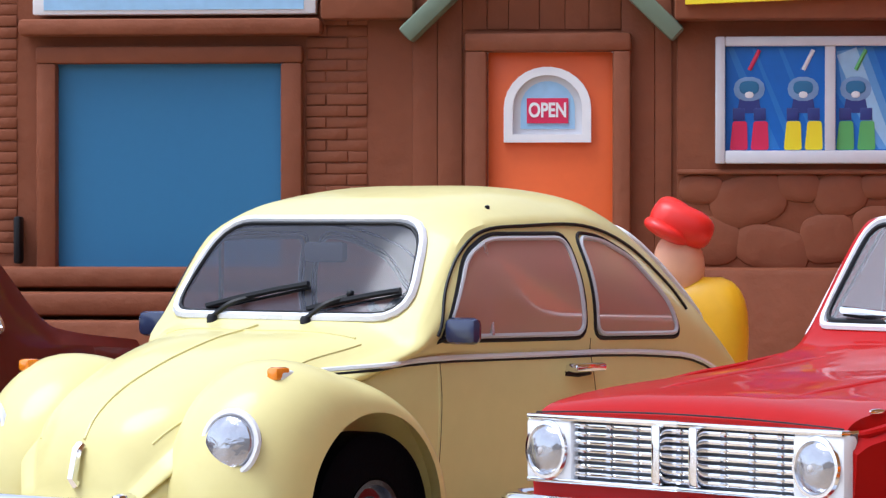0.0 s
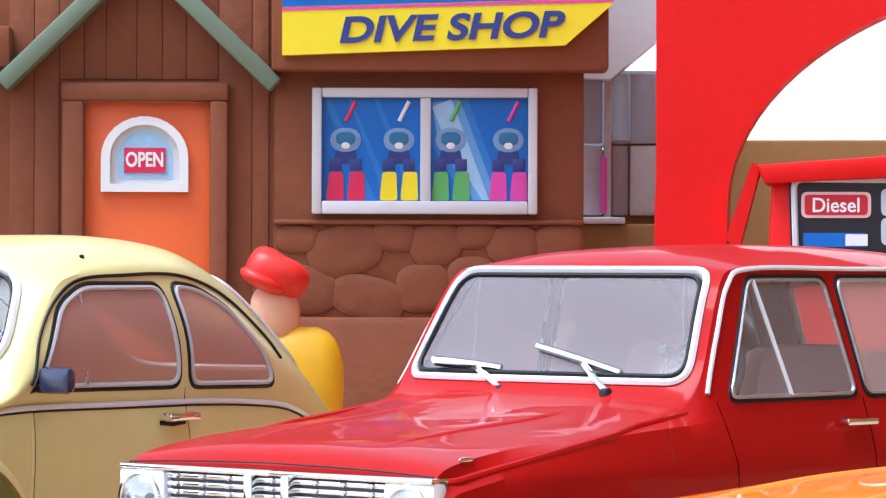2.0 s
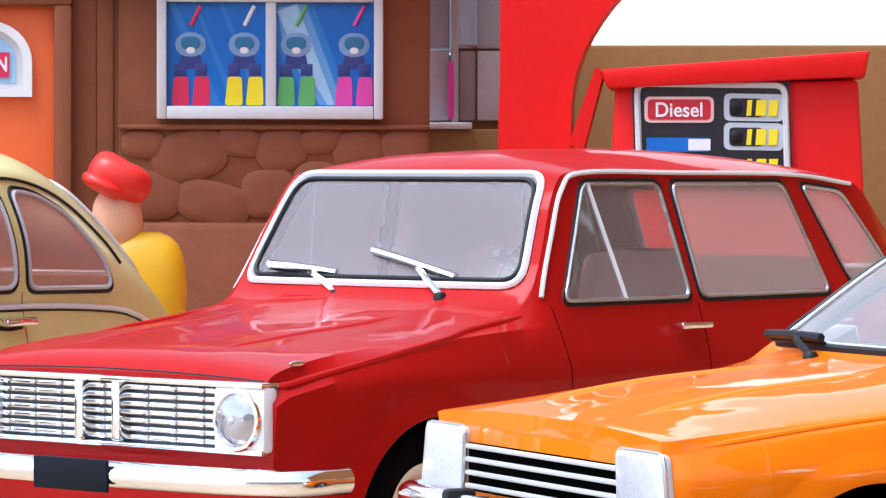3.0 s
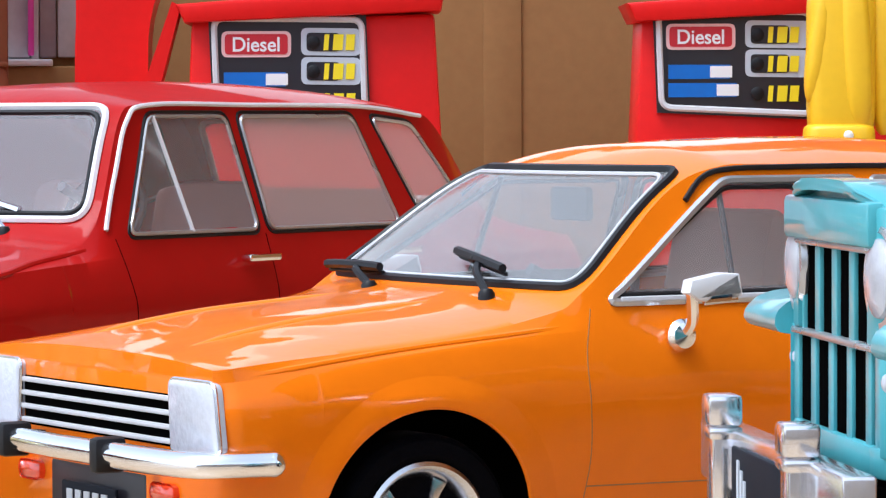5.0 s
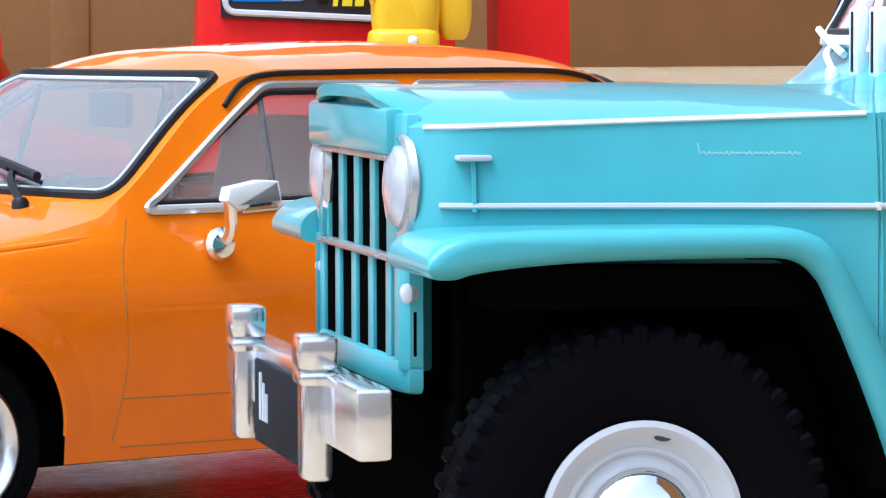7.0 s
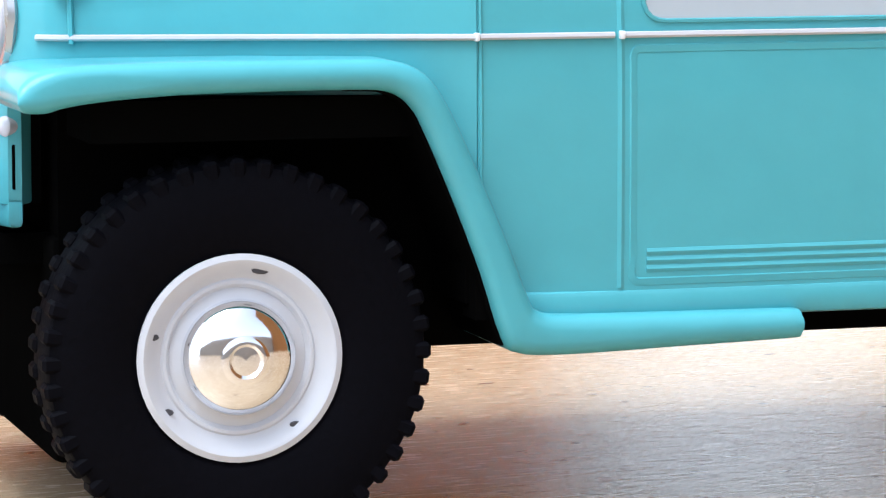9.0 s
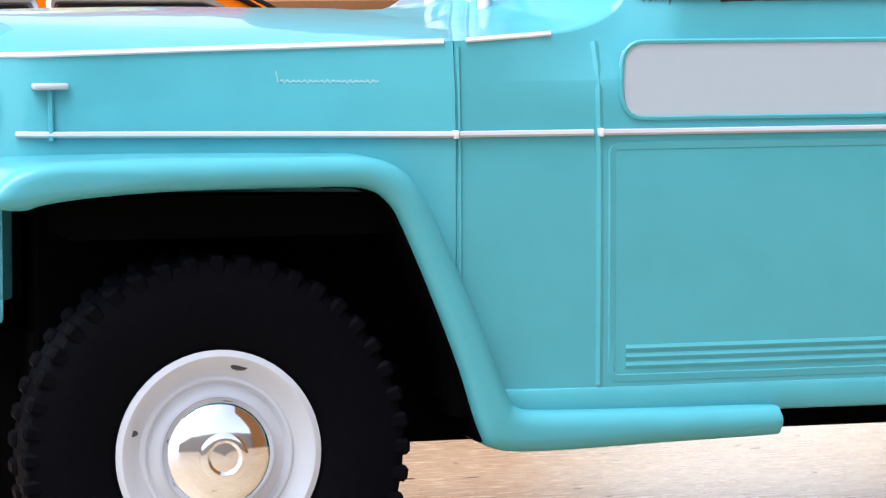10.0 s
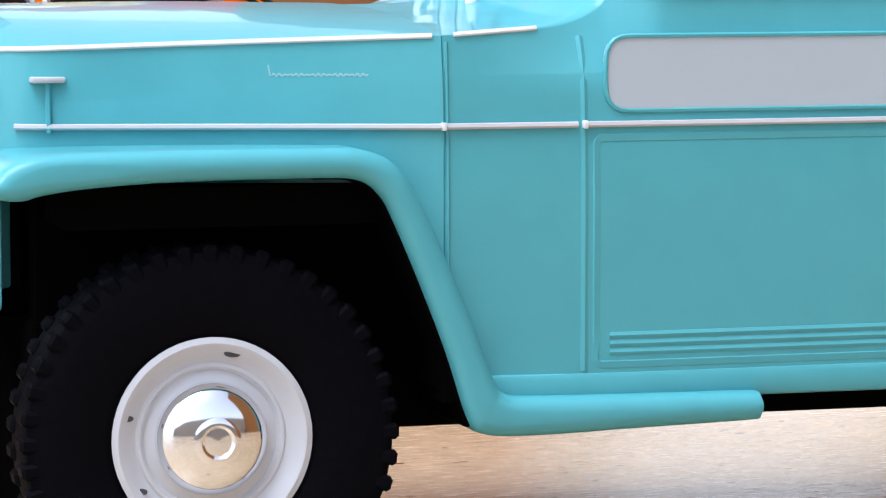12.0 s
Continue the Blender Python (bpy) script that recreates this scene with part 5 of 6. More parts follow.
    # Black boxes fill underside and arches, so the shade there is painted.
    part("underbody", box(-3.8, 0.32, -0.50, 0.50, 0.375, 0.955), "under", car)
    # Black box added where only shadow lies between the front wheels.
    part("front_shadow_fill", box(-0.12, 0.335, -0.60, 0.50, 0.17, 0.62, 0.02), "under", car)
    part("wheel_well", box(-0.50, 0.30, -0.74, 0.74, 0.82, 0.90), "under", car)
    # Small black fills hide the cab's turquoise corner as if in shade.
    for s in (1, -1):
        part("arch_shade_fill", box(-0.495, -0.468, s * 0.70, s * 0.785, 0.462, 0.56), "under", car)
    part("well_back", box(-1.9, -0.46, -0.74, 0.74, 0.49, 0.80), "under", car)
    # front: slotted grille panel
    panel = bmesh.new()
    box(0.37, 0.432, -0.38, 0.36, 0.635, 0.70, 0.012, panel)
    box(0.37, 0.450, -0.42, 0.40, 1.105, 1.20, 0.012, panel)
    for s in (1, -1):
        cheek = [(0.433, s * 0.335), (0.43, s * 0.40), (0.415, s * 0.45), (0.39, s * 0.462), (0.36, s * 0.335)]
        low = [(0.43, s * 0.43), (0.428, s * 0.44), (0.412, s * 0.458), (0.385, s * 0.462), (0.36, s * 0.43)]
        slab(cheek, 0.905, 1.19, panel, 0.01, "xy")
        slab(low, 0.68, 0.91, panel, 0.006, "xy")
        slab([(0.432, s * 0.34), (0.43, s * 0.40), (0.412, s * 0.458), (0.385, s * 0.462), (0.36, s * 0.34)], 0.635, 0.70, panel, 0.01, "xy")
    part("grille_panel", panel, "aqua", car, "slotted turquoise grille panel")
    part("grille_backing", box(0.34, 0.4145, -0.43, 0.43, 0.68, 1.12), "under", car)
    for y in (-0.345, -0.18, -0.015, 0.15, 0.315):
        part("grille_bar", box(0.410, 0.424, y - 0.025, y + 0.025, 0.90, 1.11, 0.003), "aqua", car)
    for y in (-0.40, -0.225, -0.05, 0.125, 0.30, 0.385):
        part("grille_bar", box(0.410, 0.423, y - 0.025, y + 0.025, 0.69, 0.89, 0.003), "aqua", car)
    for z0, z1, x in ((0.890, 0.906, 0.433), (1.092, 1.106, 0.438)):
        part("grille_strip", box(0.36, x, -0.42, 0.40, z0, z1, 0.006), "trimsilver", car, "pale strip across the grille")
    for s in (1, -1):
        lamp = new("headlight")
        lamp.parent, lamp.matrix_basis = car, pose(0.395 * S, s * 0.405 * S, 1.045 * S, 0, 0, s * 4)
        part("lens", lathe([(0.088, -0.05), (0.088, 0.005), (0.08, 0.024), (0.05, 0.036), (0.003, 0.040)], 32, "x"), "lampgrey", lamp)
        part("ring", tube([(0.008, 0.094 * math.cos(q), 0.098 * math.sin(q)) for q in np.linspace(0, 2 * math.pi, 32, endpoint=False)], 0.014), "trimsilver", lamp)
        part("marker_lamp", moved(lathe([(0.022, -0.01), (0.022, 0.008), (0.017, 0.014), (0.009, 0.018), (0.002, 0.019)], 24, "x"), Matrix.Translation((0.41, s * 0.445, 0.835)) @ Matrix.Rotation(s * 0.4, 4, "Z")), "palelens", car)
        guard = part("overrider", box(0.567, 0.627, s * 0.40 - 0.045, s * 0.40 + 0.045, 0.465, 0.69, 0.014), "softchrome", car, "boxy chrome overrider")
        part("cap", box(0.557, 0.637, s * 0.40 - 0.052, s * 0.40 + 0.052, 0.685, 0.755, 0.012), "softchrome", guard)
        part("bumper_bracket", box(0.30, 0.52, s * 0.38 - 0.03, s * 0.38 + 0.03, 0.56, 0.62), "under", car)
        strip_path = [(x, 1.012) for x in np.linspace(0.37, -0.47, 22)]
        part("side_trim", tube(hood.on_side(strip_path, s, 0.006), 0.0064, False), "silver", car, "bright side trim strip")
        part("side_trim", tube(cab.on_side([(x, 1.012) for x in (-0.48, -0.6, -0.76)], s, 0.004), 0.0064, False), "silver", car)
        part("side_trim", tube(cab.on_side([(x, 1.012) for x in (-0.78, -1.2, -1.94)], s, 0.004), 0.0064, False), "silver", car)
        part("trim_joint", box(-0.477, -0.467, s * 0.77, s * 0.786, 1.004, 1.020, 0.002), "brightsilver", car)
        part("trim_joint", box(-0.780, -0.770, s * 0.777, s * 0.793, 1.004, 1.020, 0.002), "brightsilver", car)
        latch = part("hood_latch", box(0.27, 0.34, s * 0.565 - 0.02, s * 0.565 + 0.02, 1.099, 1.111, 0.004), "silver", car, "small pale hood latch")
        part("latch_rod", tube(hood.on_side([(0.305, 1.10), (0.305, 1.0)], s, 0.006), 0.006, False), "aqua", latch)
        part("body_seam", tube(cab.on_side([(-0.482, z) for z in np.linspace(0.52, 1.18, 14)], s, 0.0), 0.0045, False), "aqua", car)
        # Silver here too: the cowl crease's highlight is put into its colour.
        part("cowl_crease", tube([(x, s * (cab.we(x) + 0.001), cab.ze(x)) for x in np.linspace(-0.50, -0.68, 10)], 0.005, False), "brightsilver", car)
        part("door_seam", tube(cab.on_side([(-0.775, z) for z in np.linspace(0.515, 1.185, 16)], s, -0.0075), 0.0110, False, 8), "aqua", car)
        door_edge = dense(rounded([(-0.80, 0.527), (-1.72, 0.527), (-1.72, 0.985), (-0.80, 0.985)], 0.018))
        part("door_panel_edge", tube(cab.on_side(door_edge, s, -0.0098), 0.0135), "aqua", car)
        for z in (0.551, 0.568, 0.585):
            part("door_rib", tube(cab.on_side([(x, z) for x in np.linspace(-0.83, -1.70, 12)], s, -0.0052), 0.0088, False, 8), "aqua", car)
        pane = rounded([(-0.822, 1.038), (-1.74, 1.038), (-1.74, 1.188), (-0.822, 1.188)], 0.05)
        bm = bmesh.new()
        f = bm.faces.new([bm.verts.new((p[0], s * (cab.side(-1.2, 1.1) + 0.006), p[1])) for p in pane])
        ex = bmesh.ops.extrude_face_region(bm, geom=[f])
        for v in ex["geom"]:
            if isinstance(v, bmesh.types.BMVert):
                v.co.y -= s * 0.02
        part("silver_panel", bm, "panelgrey", car, "flat silver-grey painted door panel")
        part("panel_edge", tube([(p[0], s * (cab.side(-1.2, 1.1) + 0.004), p[1]) for p in pane], 0.0055), "aqua", car)
        script = [(-0.132, 1.134), (-0.136, 1.112)] + [(-0.14 - 0.002 * k, 1.114 + 0.0032 * math.sin(k * 1.15) * (0.6 + 0.4 * math.sin(k * 0.31))) for k in range(95)]
        part("badge_script", tube(hood.on_side(script, s, -0.0012), 0.0024, False, 5), "scriptpale", car, "thin raised badge scroll")
        part("sill", box(-1.94, -0.535, s * 0.70, s * 0.788, 0.452, 0.512, 0.012), "aqua", car)
        part("door_handle", box(-1.62, -1.52, s * 0.80, s * 0.83, 1.20, 1.225, 0.006), "chrome", car)
        part("screen_bracket", box(-0.86, -0.82, s * 0.25 - 0.02, s * 0.25 + 0.02, 1.25, 1.32, 0.008), "chrome", car)
    part("bumper", box(0.510, 0.582, -0.745, 0.745, 0.538, 0.678, 0.010), "softchrome", car, "straight chrome front bumper")
    plate = part("number_plate", box(0.584, 0.597, -0.30, 0.29, 0.468, 0.648, 0.006), "plate", car)
    # Pale bars stand in for the reflections on the plate.
    for k in range(3):
        part("plate_bar", box(0.5975, 0.601, -0.22 + k * 0.035, -0.20 + k * 0.035, 0.523, 0.623 - 0.02 * k), "platebar", plate)
    for s in (1, -1):
        wiper(car, (-0.715, s * 0.20, 1.262), (-0.765, s * 0.31, 1.315), ((-0.755, s * 0.20, 1.290), (-0.785, s * 0.46, 1.345)), "brightsilver", 0.008)
        hinge = part("screen_hinge", box(-0.745, -0.715, s * 0.065 - 0.03, s * 0.065 + 0.03, 1.245, 1.40, 0.008), "brightsilver", car, "bright windscreen hinge")
        part("hinge_gap", box(-0.7148, -0.7128, s * 0.065 - 0.006, s * 0.065 + 0.006, 1.26, 1.39), "trimblack", hinge)
        part("cheek_slot", moved(box(-0.004, 0.003, -0.014, 0.014, 0.71, 0.80, 0.003), pose(0.409, s * 0.4515, 0, 0, 0, s * 50)), "under", car, "dark slot beside the grille")
        part("guard_ledge", box(0.556, 0.636, s * 0.40 - 0.052, s * 0.40 + 0.052, 0.655, 0.684, 0.010), "softchrome", car)
    for z in (0.575, 0.64):
        part("bumper_bolt", moved(blob(0.014, 0.018, 0.014), Matrix.Translation((0.60, -0.462, z))), "chrome", car)
    # the model is a little shorter than its prototype
    for ob in car.children_recursive:
        if ob.type == "MESH" and ob.parent.name.split(".")[0] not in ("wheel", "headlight"):
            for v in ob.data.vertices:
                v.co.x *= 0.971
    return car


def maroon_sedan():
    car = thing("maroon_sedan", -3.73, 14.09, 0, 240.2, "dark maroon model sedan standing behind the cream one", "toy car", "model cars")
    sh = Shell(0.74, -3.2,
               w=curve((0.74, 0.72), (0.3, 0.78), (-1, 0.80), (-2.4, 0.79), (-3.2, 0.70)), zl=0.24,
               zs=curve((0.74, 0.73), (-0.5, 0.88), (-2.4, 0.88), (-3.2, 0.84)), kup=0.05,
               we=curve((0.74, 0.70), (-0.56, 0.69), (-0.84, 0.60), (-2.0, 0.60), (-2.6, 0.66), (-3.2, 0.62)),
               ze=curve((0.74, 0.765), (-0.5, 0.93), (-0.9, 1.34), (-2.0, 1.35), (-2.55, 0.95), (-3.2, 0.88)),
               zc=curve((0.74, 0.785), (-0.45, 0.95), (-0.85, 1.36), (-1.4, 1.42), (-2.0, 1.38), (-2.5, 0.98), (-3.2, 0.90)), arches=((0.02, 0.29, 0.345), (-2.40, 0.29, 0.345)))
    side = rounded([(-0.75, 0.95), (-2.1, 0.95), (-1.95, 1.30), (-0.95, 1.30)], 0.05)
    screen = rounded([(-0.62, 0.99), (0.62, 0.99), (0.55, 1.34), (-0.55, 1.34)], 0.06)
    back = rounded([(-0.58, 1.0), (0.58, 1.0), (0.52, 1.31), (-0.52, 1.31)], 0.06)
    scr = [(screen, -0.4, -1.0), (back, -1.95, -2.7)]
    bms = sh.build([side], scr)
    part("body", bms[0], "maroon", car, "glossy maroon body shell")
    windows(car, sh, bms, [side], scr, "dullchrome", 0.014, "trimblack", 0.018, [(-0.4, -1.0), (-2.7, -1.95)])
    cabin(car, sh, -0.62, -1.2, -1.95, 0.36, 0.92, (-0.80, 0.36, 0.92))
    for x, y, s in ((0.02, 0.66, 1), (0.02, -0.66, -1), (-2.4, 0.66, 1), (-2.4, -0.66, -1)):
        wheel(car, x, y, 0.29, 0.29, 0.16, 0.18, s, "cap")
    part("underbody", box(-3.1, 0.66, -0.56, 0.56, 0.2, 0.6), "under", car)
    part("rear_bumper", tube([(-3.0, -0.74, 0.45), (-3.28, -0.6, 0.45), (-3.3, 0, 0.45), (-3.28, 0.6, 0.45), (-3.0, 0.74, 0.45)], 0.05, False, 10), "trimblack", car)
    return car


red_sedan()
orange_coupe()
cream_beetle()
aqua_pickup()
maroon_sedan()

# ---- shop front ----
A5, A12 = 5.0, 12.0
# the row of buildings behind the cars
ROW = Matrix.Rotation(radians(0.23), 4, "Z") @ Matrix.Scale(1.007, 4)


def ring_slab(outer, inner, y0, y1):
    """A flat frame between two outlines of equal length, with depth."""
    bm, k = bmesh.new(), len(outer)
    V = [[bm.verts.new((p[0], y, p[1])) for p in poly] for poly in (outer, inner) for y in (y0, y1)]
    for a, b in ((0, 1), (2, 3), (0, 2), (1, 3)):
        for i in range(k):
            bm.faces.new((V[a][i], V[a][(i + 1) % k], V[b][(i + 1) % k], V[b][i]))
    return bm


def arch_outline(s0, s1, z0, z1, n=16):
    r, c = (s1 - s0) / 2, (s0 + s1) / 2
    k = (z1 - z0) * 0.55
    return [(s0, z0), (s1, z0)] + [(c + r * math.cos(q), z1 - k + k * math.sin(q)) for q in np.linspace(0, math.pi, n)]


def dive_shop():
    sh = thing("dive_shop", 18.73 * math.sin(radians(A5)), 18.73 * math.cos(radians(A5)), 0, -A5, "brown moulded plastic toy shop front with orange door and signs", "toy building")
    wall = bmesh.new()
    for s0, s1, z0, z1 in ((-5.2, -3.83, 0, 3.4), (-3.83, -2.64, 0, 1.16), (-3.83, -2.64, 2.21, 3.4), (-2.64, -1.62, 0, 3.4), (-1.62, -0.955, 2.26, 3.4), (-0.955, 0.90, 0, 3.4)):
        box(s0, s1, 0.0, 0.30, z0, z1, 0, wall)
    part("wall", wall, "brown", sh, smooth=False)
    # brick courses in running bond
    rng = random.Random(4)
    kinds = [box(0.001, 0.209, -0.009, 0.01, 0.002, 0.056, 0.007, seg=2), box(0.001, 0.101, -0.009, 0.01, 0.002, 0.056, 0.007, seg=2)]
    kinds = [part("brick", b, "brown", sh) for b in kinds]
    for o in kinds:
        o.matrix_basis = pose(-2.53 * S, 0, 1.17 * S)
    for s0, n in ((-2.53, 2), (-4.33, 2)):
        for i in range(1, 37):
            x = s0
            for k in ((0, 1) if i % 2 else (1, 0)):
                o = new("brick", kinds[k].data)
                o.parent = sh
                o.matrix_basis = pose((x + rng.uniform(-0.003, 0.003)) * S, rng.uniform(-0.004, 0.005) * S, (1.17 + i * 0.058) * S, rng.uniform(-2, 2), rng.uniform(-0.8, 0.8), 0)
                x += (0.21, 0.102)[k]
    kinds[1].matrix_basis = pose(-2.32 * S, 0, 1.17 * S)
    # upright boards under the gable
    x = -1.99
    while x < -0.70:
        w = rng.uniform(0.10, 0.17)
        z0 = 2.36 if -1.74 < x + w / 2 < -0.86 else 0.0
        part("board", box(x + 0.001, min(x + w, -0.68) - 0.001, -0.010 - rng.uniform(0, 0.005), 0.01, z0, 3.3, 0.005), "brown", sh)
        x += w
    part("corner_block", box(-2.44, -1.97, -0.16, 0.0, 2.41, 2.62, 0.02), "brown", sh)
    # gable beams
    for s in (1, -1):
        b = box(-0.045, 0.045, -0.20, -0.02, -0.95, 0.0, 0.015)
        part("gable_beam", moved(b, pose(-1.328, 0, 2.985, 0, s * -46, 0)), "beam", sh, "weathered green roof beam")
    # door
    fr = bmesh.new()
    box(-1.716, -1.605, -0.10, 0.0, 0.0, 2.252, 0.02, fr)
    box(-0.975, -0.883, -0.10, 0.0, 0.0, 2.252, 0.02, fr)
    box(-1.719, -0.880, -0.103, 0.0, 2.247, 2.342, 0.02, fr)
    part("door_frame", fr, "brown", sh)
    door = part("shop_door", box(-1.604, -0.976, -0.02, 0.03, 0.0, 2.246, 0.004), "door", sh, "plain bright orange door")
    o, i = arch_outline(-1.523, -1.084, 1.792, 2.172), arch_outline(-1.478, -1.129, 1.832, 2.130)
    part("sign_frame", ring_slab(o, i, -0.06, -0.02), "white", door, "white arched sign frame")
    part("sign_back", slab(i, -0.030, -0.02), "greyframe", door)
    part("sign_pane", slab(arch_outline(-1.44, -1.167, 1.86, 2.10), -0.034, -0.028), "paleblue", door)
    part("sign_label", box(-1.408, -1.199, -0.042, -0.034, 1.888, 2.014), "pink", door)
    letters("OPEN", 0.10, "sign_letters", "white", door, pose(-1.303, -0.044, 1.951, 90, 0, 0) @ Matrix.Diagonal((0.74, 1, 1, 1)), 0.002)
    # blue display window
    fr = bmesh.new()
    for s0, s1, z0, z1 in ((-3.91, -3.805, 1.10, 2.2), (-2.655, -2.545, 1.10, 2.2), (-3.913, -2.542, 2.195, 2.285)):
        box(s0, s1, -0.07, 0.02, z0, z1, 0.02, fr)
    part("display_frame", fr, "brown", sh)
    part("display_pane", box(-3.82, -2.65, 0.005, 0.03, 1.15, 2.22), "bluewin", sh, "plain blue window sheet")
    part("shelf", box(-5.2, -2.0, -0.20, 0.0, 1.06, 1.165, 0.03), "brown", sh)
    part("shelf", box(-5.2, -2.0, -0.30, 0.0, 0.92, 1.04, 0.03), "brown", sh)
    part("bench", box(-5.2, -2.0, -0.42, 0.0, 0.0, 0.90, 0.03), "brown", sh)
    part("ledge", box(-3.99, -2.44, -0.14, 0.0, 2.335, 2.42, 0.025), "brown", sh)
    part("upper_sign", box(-3.92, -2.468, -0.10, -0.02, 2.44, 2.95, 0.012), "white", sh, "white sign with blue picture")
    part("upper_picture", box(-3.86, -2.53, -0.106, -0.10, 2.465, 2.92), "paleblue", sh)
    part("lever", box(-4.02, -3.985, -0.10, 0.0, 1.18, 1.42, 0.012), "trimblack", sh)
    # bay with stonework
    bay = bmesh.new()
    box(-0.655, 0.905, -0.05, 0.0, 1.1, 3.3, 0.015, bay)
    part("bay", bay, "brown", sh)
    part("plinth", box(-0.70, 0.93, -0.16, 0.0, 0.0, 1.165, 0.04), "brown", sh)
    stones = ((-0.53, 1.555, 0.10, 0.065), (-0.30, 1.50, 0.17, 0.115), (-0.05, 1.57, 0.10, 0.07), (0.16, 1.53, 0.12, 0.10), (0.36, 1.575, 0.10, 0.06), (0.55, 1.53, 0.12, 0.085), (0.78, 1.55, 0.11, 0.08),
              (-0.50, 1.30, 0.15, 0.11), (-0.18, 1.26, 0.17, 0.10), (0.10, 1.31, 0.12, 0.11), (0.34, 1.36, 0.11, 0.10), (0.56, 1.29, 0.14, 0.12), (0.79, 1.32, 0.11, 0.11))
    for cx, cz, rx, rz in stones:
        b = moved(blob(rx * 1.16, 0.024, rz * 1.14, rng.uniform(2.3, 3.2), 18, 10), pose(cx, -0.05, cz, 0, rng.uniform(-14, 14), 0))
        part("stone", b, "brown", sh)
    part("bay_ledge", box(-0.655, 0.905, -0.09, 0.0, 1.63, 1.655, 0.010), "brown", sh)
    # shop window with a picture of diving gear
    fr = bmesh.new()
    for s0, s1, z0, z1 in ((-0.461, -0.412, 1.683, 2.316), (0.622, 0.67, 1.683, 2.316), (-0.412, 0.622, 2.268, 2.316), (-0.412, 0.622, 1.683, 1.748)):
        box(s0, s1, -0.12, -0.05, z0, z1, 0.008, fr)
    box(0.082, 0.135, -0.105, -0.05, 1.748, 2.268, 0.006, fr)
    win = part("shop_window", fr, "greyframe", sh, "pale grey window frame with a mullion")
    part("picture", box(-0.412, 0.622, -0.07, -0.05, 1.748, 2.268), "blue", win, "deep blue picture of diving gear")
    for k, (w, m) in enumerate(((0.070, "midblue"), (0.030, "softblue"), (-0.012, "paleblue"))):
        part("light_beam", slab([(0.14, 2.262 - 0.02 * k), (0.25 + w, 2.262), (0.44 + w, 1.755), (0.38 - w, 1.755), (0.20 - w, 2.05)], -0.0712 - 0.0004 * k, -0.0695), m, win)
    for x0, w in ((-0.40, 0.03), (-0.15, 0.02), (-0.28, 0.015)):
        part("light_beam", slab([(x0, 2.26), (x0 + w, 2.26), (x0 + 0.20 + 2 * w, 1.755), (x0 + 0.19, 1.755)], -0.0711, -0.0695), "midblue", win)
    for c, m, tube_m in ((-0.293, "pink", "pink"), (-0.025, "signyellow", "white"), (0.235, "green", "green"), (0.525, "magenta", "magenta")):
        for d in (-0.052, 0.052):
            part("fin", slab(rounded([(c + d - 0.045, 1.752), (c + d + 0.045, 1.752), (c + d + 0.040, 1.895), (c + d - 0.030, 1.895)], 0.015), -0.076, -0.070), m, win)
            part("strap", box(c + d - 0.03, c + d + 0.03, -0.075, -0.070, 1.90, 1.96, 0.002), "navy", win)
        part("vest", slab(rounded([(c - 0.062, 1.935), (c + 0.062, 1.935), (c + 0.045, 2.02), (c - 0.045, 2.02)], 0.02), -0.0735, -0.070), "navy", win)
        part("mask", moved(blob(0.078, 0.004, 0.062, 2.2), pose(c, -0.073, 2.055)), "maskblue", win)
        part("mask_glass", moved(blob(0.05, 0.004, 0.034, 2.6), pose(c, -0.077, 2.062)), "bluewin", win)
        part("nose_piece", moved(blob(0.022, 0.004, 0.018), pose(c, -0.078, 2.028)), "white", win)
        part("snorkel", tube([(c + 0.00, -0.073, 2.15), (c + 0.025, -0.073, 2.20), (c + 0.05, -0.073, 2.25)], 0.011, False), tube_m, win)
    # big sign over the window
    part("awning", box(-0.66, 1.02, -0.24, 0.0, 2.395, 3.2, 0.02), "brown", sh)
    board = part("shop_sign", slab([(-0.605, 2.467), (0.80, 2.520), (1.04, 2.73), (1.04, 3.1), (-0.605, 3.1)], -0.30, -0.24), "signyellow", sh, "yellow sign board with navy lettering")
    part("sign_stripe", slab([(-0.605, 2.688), (1.04, 2.738), (1.04, 2.752), (-0.605, 2.703)], -0.304, -0.299), "magenta", board)
    part("sign_top", slab([(-0.605, 2.708), (1.04, 2.757), (1.04, 3.1), (-0.605, 3.1)], -0.304, -0.299), "blue", board)
    for k in range(8):
        part("lettering_bar", slab([(-0.50 + k * 0.17, 2.745 + k * 0.005), (-0.39 + k * 0.17, 2.75 + k * 0.005), (-0.36 + k * 0.17, 2.92), (-0.47 + k * 0.17, 2.915)], -0.309, -0.303), "paleblue", board)
    letters("DIVE SHOP", 0.176, "sign_letters", "navy", board, pose(0.235, -0.304, 2.603, 90, -1.8, 0) @ Matrix.Shear("XY", 4, (0, 0)) @ Matrix(((1.28, 0.26, 0, 0), (0, 1, 0, 0), (0, 0, 1, 0), (0, 0, 0, 1))), 0.004, "navy slanted capitals")
    sh.matrix_basis = ROW @ sh.matrix_basis
    return sh


